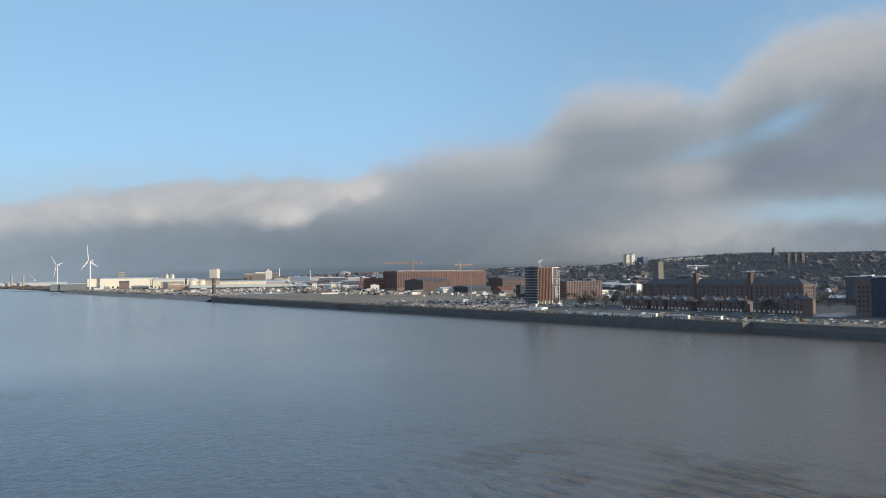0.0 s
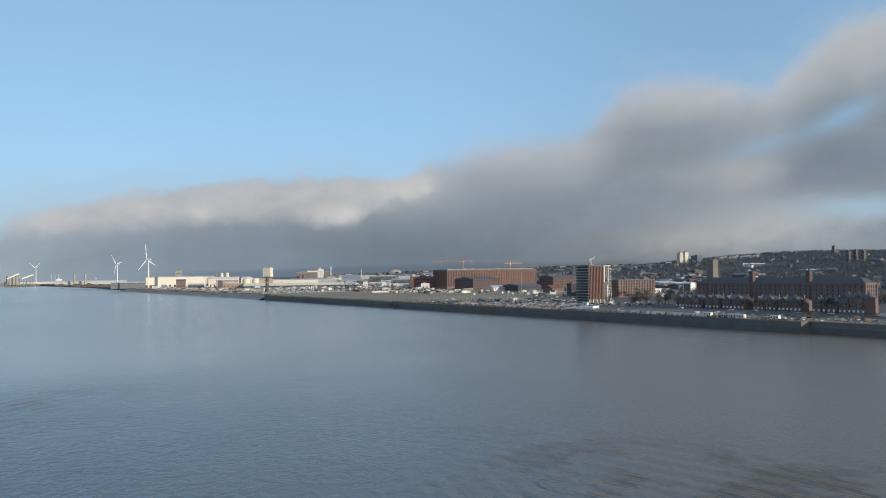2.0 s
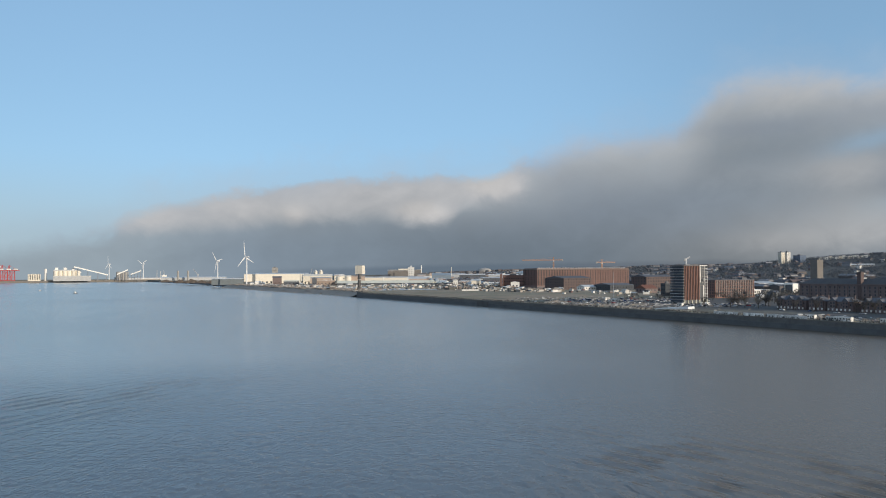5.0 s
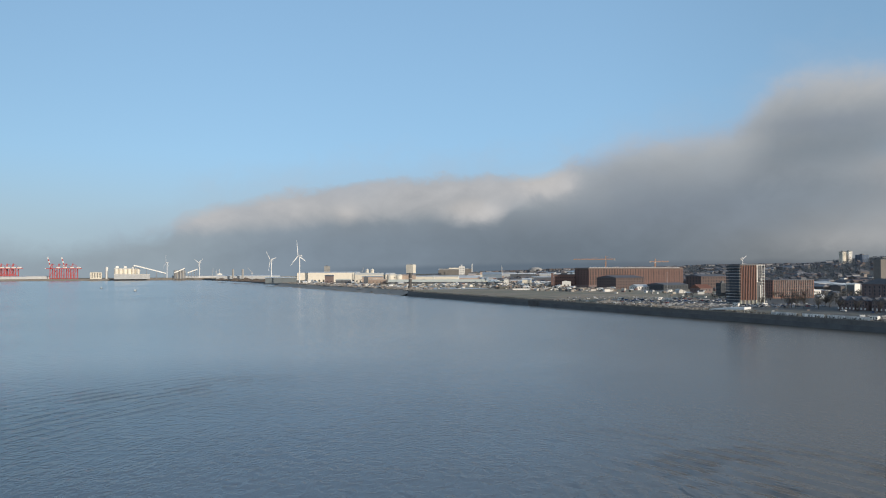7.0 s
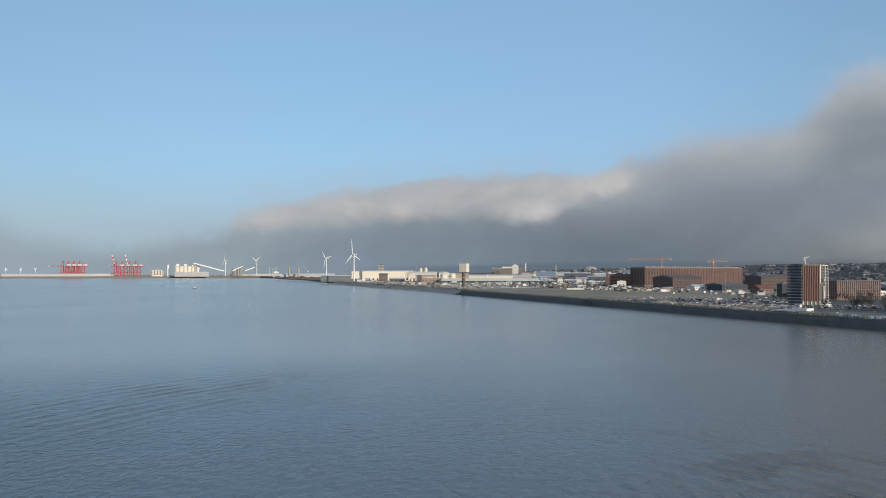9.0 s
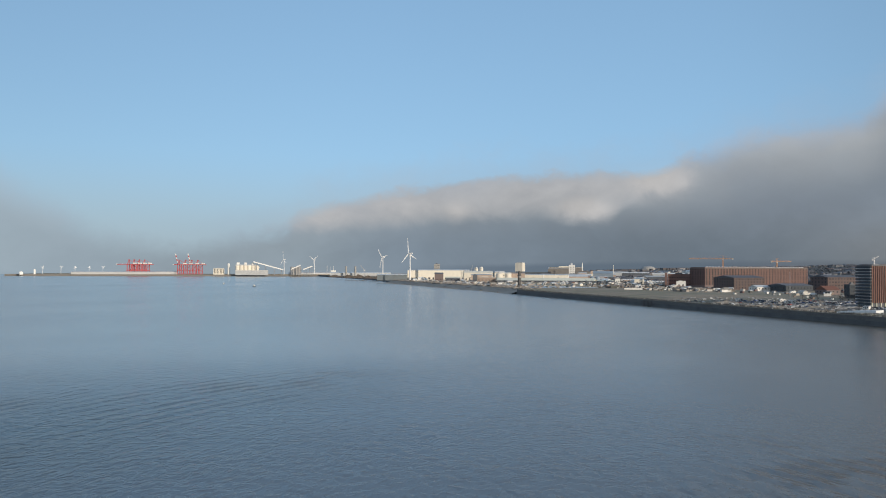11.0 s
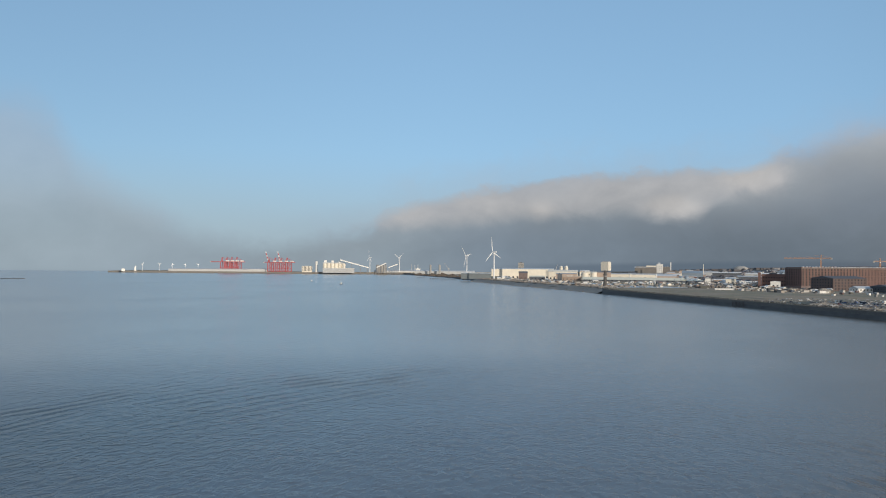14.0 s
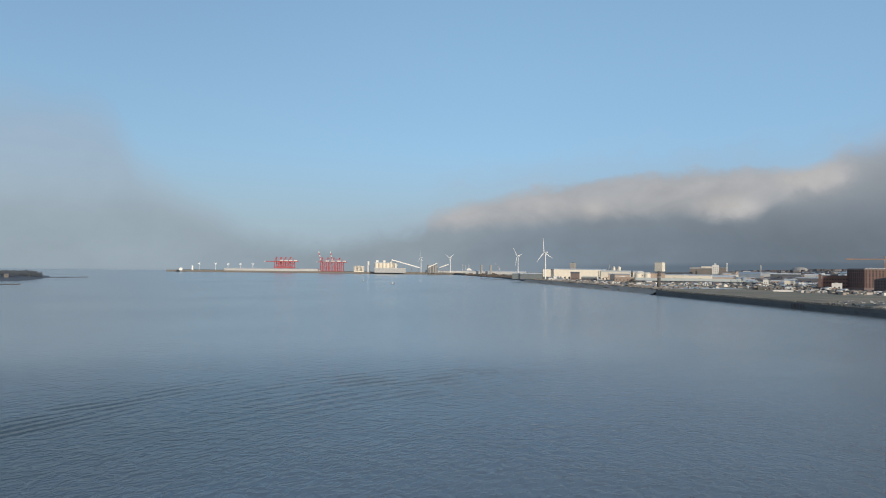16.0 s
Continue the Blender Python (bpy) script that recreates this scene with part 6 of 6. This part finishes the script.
woods("wall_scrub", "rough winter scrub and weeds along the river wall", 1500, wall_weeds, 1.7, 25, M["twig_dark"])
woods("plain_trees", "scattered winter trees among the far houses", 2600, plain_place, 8, 22, M["wood_haze"])
woods("headland_woods", "dark wooded bank on the headland", 1700, headland_place, 9, 23, M["wood_haze"])
for az, q, wm in ((58.3, 120, "tower_grey"), (59.5, 100, "tower_grey")):
    x, y = spot(az, headland_front(az) + q)
    shed("waterfront_house", "grey house among trees on the headland", "house", pose(x, y, 7.0, 0, 0, az), 9, 7, 5.5, M[wm], M["slate"], "gable", 3, "x",
         (("F", 3, 1, 1.4, 1.5, 1, 5),), "houses on the headland")


# ---- bare winter trees by the basin ----
def bare_tree(ht, seed):
    r = random.Random(seed)
    t = thing("bare_tree", "bare dark winter tree beside the basin houses", "tree", pose(0, 0, -400), "trees by the basin")
    part("trunk", made(tube, 0, 0, -0.5, ht * 0.42, 0.34, 0.2, 8), M["bark"], t)
    limbs, tips = bmesh.new(), []
    for k in range(9):
        a, out = 6.2832 * k / 9 + r.uniform(-0.3, 0.3), r.uniform(0.18, 0.4) * ht
        p0 = Vector((0, 0, ht * r.uniform(0.25, 0.42)))
        p1 = Vector((out * 0.6 * math.cos(a), out * 0.6 * math.sin(a), ht * r.uniform(0.5, 0.7)))
        p2 = Vector((out * math.cos(a + 0.2), out * math.sin(a + 0.2), ht * r.uniform(0.7, 1.0)))
        beam(limbs, p0, p1, 0.11), beam(limbs, p1, p2, 0.06)
        tips += [p1, p2, p1.lerp(p2, 0.5)]
    part("branching", limbs, M["bark"], t)
    crown = bmesh.new()
    for p in tips:
        for _ in range(16):
            q = p + Vector((r.gauss(0, 1), r.gauss(0, 1), r.gauss(0, 0.8))) * ht * 0.085
            d = Vector((r.uniform(-1, 1), r.uniform(-1, 1), r.uniform(-0.2, 1))).normalized()
            side = d.cross((0.3, 0.5, 0.8)).normalized() * 0.09
            vs = [crown.verts.new(v) for v in (q - side, q + side, q + d * ht * 0.13)]
            crown.faces.new(vs)
    part("crown", crown, M["twig"], t, "fine bare twigs")
    return t


rng = random.Random(77)
places = []
while len(places) < 30:
    s, v = rng.uniform(-45, 330), rng.uniform(98, 230)
    if rng.random() < 0.35:
        s, v = rng.uniform(-40, 200), rng.uniform(66, 79)
    if free(s, v, 4) or (66 <= v <= 79):
        places.append(pose(*ground_xy(s, v), land_z(s, v), 0, 0, rng.uniform(0, 360)))
for k in range(4):
    used(bare_tree(8.5 + k * 1.2, k), places[k::4])


# ---- quayside: yard, cabins, plant, cars ----
def car(paint):
    t = thing("car", paint + " car parked in the yard", "car", pose(0, 0, -400), "cars in the yard")
    bm = boxes((-2.1, 2.1, -0.85, 0.85, 0.35, 0.95))
    part("body", bm, CAR_TONES[paint], t)
    bm = bmesh.new()
    lo = box(bm, -1.3, 1.1, -0.78, 0.78, 0.95, 1.5)
    for vtx in lo[4:]:
        vtx.co.x *= 0.7
    part("cabin", bm, M["glass"], t)
    part("roof_panel", boxes((-0.9, 0.75, -0.72, 0.72, 1.5, 1.56)), CAR_TONES[paint], t)
    for x in (-1.35, 1.35):
        for y in (-0.85, 0.85):
            wh = part("wheel", made(tube, 0, 0, -0.12, 0.12, 0.34, 0.34, 10), M["tyre"], t)
            wh.matrix_basis = pose(x, y, 0.34, 90, 0, 0)
            part("rim", made(tube, 0, 0, -0.14, 0.14, 0.2, 0.2, 8), M["steel"], wh)
    return t


rng = random.Random(31)
for paint, count in (("white", 22), ("silver", 28), ("black", 22), ("blue", 16), ("red", 8)):
    places = []
    while len(places) < count:
        q = rng.random()
        if q < 0.6:
            s, v = 250 + 9 * rng.randrange(16) + rng.uniform(-1, 1), 40 + 3.1 * rng.randrange(40)
        elif q < 0.85:
            s, v = rng.uniform(150, 240), 60 + 3.2 * rng.randrange(20)
        else:
            s, v = rng.uniform(-40, 120), rng.choice((70.0, 74.0, 62.0))
        if free(s, v, 4):
            places.append(pose(*ground_xy(s, v), land_z(s, v), 0, 0, TURN + rng.choice((0, 180)) + rng.uniform(-4, 4)))
    used(car(paint), places)


def cabin(label, mat, wd=6.0):
    t = thing("site_cabin", label, "site cabin", pose(0, 0, -400), "site cabins on the quay")
    part("body", boxes((-wd / 2, wd / 2, -1.25, 1.25, 0.15, 2.7)), mat, t)
    part("roof", boxes((-wd / 2 - 0.05, wd / 2 + 0.05, -1.3, 1.3, 2.7, 2.8)), M["sheet"], t)
    door = part("door", boxes((-0.5, 0.5, -1.3, -1.2, 0.2, 2.2)), M["sheet_dark"], t)
    part("handle", boxes((0.3, 0.42, -1.38, -1.3, 1.1, 1.2)), M["steel"], door)
    for x in (-wd * 0.33, wd * 0.33):
        o = new("window", pane(1.2, 0.9, M["glass"]))
        o.parent, o.matrix_basis = t, pose(x, -1.25, 1.6)
    rib = part("rib", boxes((-0.06, 0.06, -1.3, -1.2, 0.15, 2.7)), mat, t)
    rib.matrix_basis = pose(-wd / 2 + 0.1, 0, 0)
    for i in range(1, 5):
        again(rib, pose(-wd / 2 + 0.1 + i * (wd - 0.2) / 4, 0, 0), t)
    return t


spots = {"white": [], "cream": [], "blue": [], "sheet": [], "brick": []}
for s, v, z in ((-2, 6, 0), (4.5, 6, 0), (11, 6.6, 0), (0.5, 9.5, 0), (7.5, 10.0, 0), (-24, 12, 0), (31, 13, 0)):
    spots["white"].append(pose(*ground_xy(s, v), land_z(s, v) + z, 0, 0, TURN))
for i in range(16):
    s, v = rng.uniform(195, 390), rng.uniform(20, 150)
    if free(s, v, 6):
        spots[rng.choice(("white", "white", "cream", "blue", "sheet", "brick"))].append(pose(*ground_xy(s, v), land_z(s, v), 0, 0, TURN + rng.choice((0, 90)) + rng.uniform(-10, 10)))
for i in range(18):
    s, v = rng.uniform(600, 960), rng.uniform(230, 360)
    spots[rng.choice(("white", "blue", "sheet", "sheet", "brick", "brick"))].append(pose(*ground_xy(s, v), land_z(s, v), 0, 0, TURN + rng.choice((0, 90)) + rng.uniform(-10, 10)))
for k, lb in (("white", "white site cabin on the quay"), ("cream", "cream steel cabin in the yard"), ("blue", "blue steel shipping container"), ("sheet", "grey steel shipping container"), ("brick", "rusty red shipping container")):
    used(cabin(lb, M[k], 6.0), spots[k])


def digger(s, v, turn, mat, label):
    t = thing("excavator", label, "excavator", pose(*ground_xy(s, v), land_z(s, v), 0, 0, turn), "excavators on the quay")
    for y in (-1.2, 1.2):
        part("track", made(lambda bm: (box(bm, -1.8, 1.8, y - 0.3, y + 0.3, 0, 0.8), tube(bm, 0, y, 0.05, 0.75, 0.2, 0.2, 6))), M["tyre"], t)
    part("house", boxes((-2.0, 1.2, -1.3, 1.3, 0.9, 2.1)), mat, t)
    part("cab", boxes((0.1, 1.5, 0.2, 1.3, 0.9, 3.0)), M["glass"], t)
    part("boom", made(lambda bm: (beam(bm, (1.0, -0.3, 1.6), (3.4, -0.3, 3.8), 0.26), beam(bm, (3.4, -0.3, 3.8), (5.0, -0.3, 3.4), 0.22))), mat, t)
    arm = part("arm", made(beam, (5.0, -0.3, 3.5), (5.9, -0.3, 1.4), 0.2), mat, t)
    part("bucket", boxes((5.4, 6.3, -0.9, 0.3, 0.6, 1.5)), M["sheet_dark"], arm)


digger(10, 8, 150, M["orange"], "orange excavator beside the site cabins")
digger(-34, 33, -30, M["yellow"], "yellow excavator on the quay")
digger(-78, 22, 170, M["yellow"], "yellow excavator by the rubble")

hoard = thing("hoarding", "long pale site hoarding along the river wall", "hoarding", pose(0, 0, 0))
pan = None
for i in range(35):
    s = 28 + i * 2.44
    if 60 < s < 64 or 84 < s < 87:
        continue
    m = pose(*ground_xy(s, 3.4), land_z(s, 3.4), 0, 0, TURN)
    if pan is None:
        pan = part("panel", boxes((-1.18, 1.18, -0.05, 0.05, 0.05, 2.3)), material("hoarding_panel", (0.74, 0.73, 0.70), 0.7, 0.2, 3, each=0.3), hoard)
        pan.matrix_basis = m
    else:
        again(pan, m, hoard)

mq = thing("quay_canopy", "long white canopy roof that rises along the quay", "canopy", foot(146, 9, 41, 7))


def ramp_roof(bm):
    rows = []
    for k in range(9):
        x = -20.5 + k * 41 / 8
        z = 0.45 + 2.0 * (k / 8) ** 0.8
        rows.append([bm.verts.new(p) for p in ((x, -3.5, z - 0.3), (x, 3.5, z), (x, 3.5, z + 0.9 + 1.0 * k / 8), (x, -3.5, z + 0.5 + 1.0 * k / 8))])
    for p, q in zip(rows, rows[1:]):
        for i in range(4):
            bm.faces.new((p[i], q[i], q[(i + 1) % 4], p[(i + 1) % 4]))
    bm.faces.new(rows[0]), bm.faces.new(rows[-1][::-1])


part("roof", made(ramp_roof), M["turbine"], mq, "thin white roof sheet")
for k in range(2, 9):
    z = 0.45 + 2.0 * (k / 8) ** 0.8
    for y in (-3.2, 3.2):
        part("post", boxes((-0.12, 0.12, -0.12, 0.12, 0, z + 0.1)), M["steel"], mq).matrix_basis = pose(-20.5 + k * 41 / 8 - 0.3, y, 0)

for k, (s, v, wd, ht) in enumerate(((-92, 20, 14, 2.2), (-104, 22, 16, 1.8), (-76, 30, 12, 2.0), (-60, 26, 9, 1.4), (206, 10, 20, 1.6), (232, 12, 26, 2.2), (262, 14, 22, 2.0), (300, 12, 24, 1.8), (470, 14, 18, 1.4), (500, 12, 14, 1.2), (250, 40, 24, 2.0), (-8, 16, 9, 1.5), (369, 34, 40, 2.6), (330, 52, 30, 1.6), (299, 20, 22, 1.8))):
    x, y = ground_xy(s, v)
    heap(math.degrees(math.atan2(-x, y)), math.hypot(x, y), wd, ht, M["rubble"], "pale heap of rubble on the quay", 20 + k, "rubble_mound")


def rubble_scatter():
    r = random.Random(9)
    bm = bmesh.new()
    for _ in range(2600):
        s, v = (r.gauss(275, 50), r.uniform(12, 130)) if r.random() < 0.5 else (r.uniform(180, 480), r.uniform(6, 150)) if r.random() < 0.7 else (r.uniform(-130, 60), r.uniform(14, 46))
        if not free(s, v, 3):
            continue
        x, y = ground_xy(s, v)
        e = 0.3 + 1.1 * r.random() ** 2
        vs = box(bm, x - e, x + e * r.uniform(0.4, 1.4), y - e * r.uniform(0.3, 1), y + e, land_z(s, v) - 0.1, land_z(s, v) + e * r.uniform(0.4, 1.0))
        for q in vs:
            q.co += Vector((r.uniform(-0.3, 0.3), r.uniform(-0.3, 0.3), r.uniform(-0.1, 0.1)))
    tagged(part("loose_rubble", bm, varied("rubble_tones", ((0.36, 0.35, 0.34), (0.22, 0.21, 0.20), (0.44, 0.43, 0.42), (0.2, 0.17, 0.15), (0.16, 0.17, 0.18), (0.58, 0.58, 0.57), (0.10, 0.11, 0.13))), None),
           "scattered rubble and stacked materials on the yard", "rubble", kind="stuff")


rubble_scatter()
tagged(part("tipped_stones", bank_stones(), varied("tipped_stone_tones", ((0.32, 0.28, 0.24), (0.25, 0.22, 0.19), (0.38, 0.35, 0.31), (0.20, 0.18, 0.16), (0.17, 0.165, 0.16), (0.28, 0.26, 0.23))), None),
       "tipped stones and broken concrete along the bank", "stones", kind="stuff")
for k in range(16):
    r_s, r_v = 960 + k * 62 + 23 * (k % 3), 22 + (k * 37) % 50
    x, y = ground_xy(r_s, shore(r_s) + r_v)
    heap(math.degrees(math.atan2(-x, y)), math.hypot(x, y), 26 + (k * 13) % 30, 1.6 + 0.5 * (k % 3), M["bank" if k % 3 else "rubble"], "low spread heap of pale spoil on the dock land", 60 + k, "spoil_mound")


def mast(s, v, ht, label, name="lamp_mast"):
    t = thing(name, label, "lamp", pose(*ground_xy(s, v), land_z(s, v), 0, 0, TURN), "lamp masts on the docks")
    part("pole", made(tube, 0, 0, 0, ht, 0.22, 0.12, 8), M["steel"], t)
    part("arm", boxes((-1.0, 1.0, -0.08, 0.08, ht - 0.2, ht)), M["steel"], t)
    for x in (-0.9, 0.9):
        part("lamp_head", boxes((x - 0.35, x + 0.35, -0.3, 0.15, ht - 0.35, ht - 0.1)), M["concrete"], t)


mast(412, 142, 30, "tall slim lamp mast over the yard")

posts = thing("dolphin_posts", "row of dark timber posts at the foot of the wall", "mooring posts", pose(*ground_xy(470, -3), 0, 0, 0, TURN))
tp = part("timber_post", made(tube, 0, 0, -3, 5.6, 0.28, 0.24, 7), M["bark"], posts)
tp.matrix_basis = pose(-12, 0, 0)
for i in range(1, 9):
    again(tp, pose(-12 + i * 3.0, 0, 0), posts)

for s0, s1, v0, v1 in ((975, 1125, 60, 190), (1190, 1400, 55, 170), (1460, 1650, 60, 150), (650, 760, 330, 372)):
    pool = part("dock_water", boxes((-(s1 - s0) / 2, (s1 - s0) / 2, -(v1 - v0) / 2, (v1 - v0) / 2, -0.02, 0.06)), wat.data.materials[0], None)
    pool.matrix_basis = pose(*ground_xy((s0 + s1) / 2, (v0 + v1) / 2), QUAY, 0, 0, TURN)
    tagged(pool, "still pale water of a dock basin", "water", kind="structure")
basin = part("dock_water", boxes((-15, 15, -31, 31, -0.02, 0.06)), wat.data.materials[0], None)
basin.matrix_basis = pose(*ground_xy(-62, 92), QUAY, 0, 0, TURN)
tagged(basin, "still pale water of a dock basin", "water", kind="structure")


# ---- stone blocks of the river wall, on the stretch the camera looks down on ----
def wall_blocks():
    """Courses of separate stones on the face of the wall."""
    bm = bmesh.new()
    for row in range(3):
        for i in range(312):
            s = -46 + i * 2.9 + (1.45 if row % 2 else 0)
            k = len(bm.verts)
            out = -0.85 - 0.07 * ((i * 7 + row * 3) % 4)
            vs = box(bm, s, s + 2.82, out, 0.5, 3.64 + row * 0.92, 4.50 + row * 0.92)
            for q in vs:
                q.co.x, q.co.y = ground_xy(q.co.x, q.co.y)
    bmesh.ops.reverse_faces(bm, faces=bm.faces[:])
    return bm


part("stone_courses", wall_blocks(), M["wall_top"], wall, "rows of large rough stone blocks")["kind"] = "stuff"
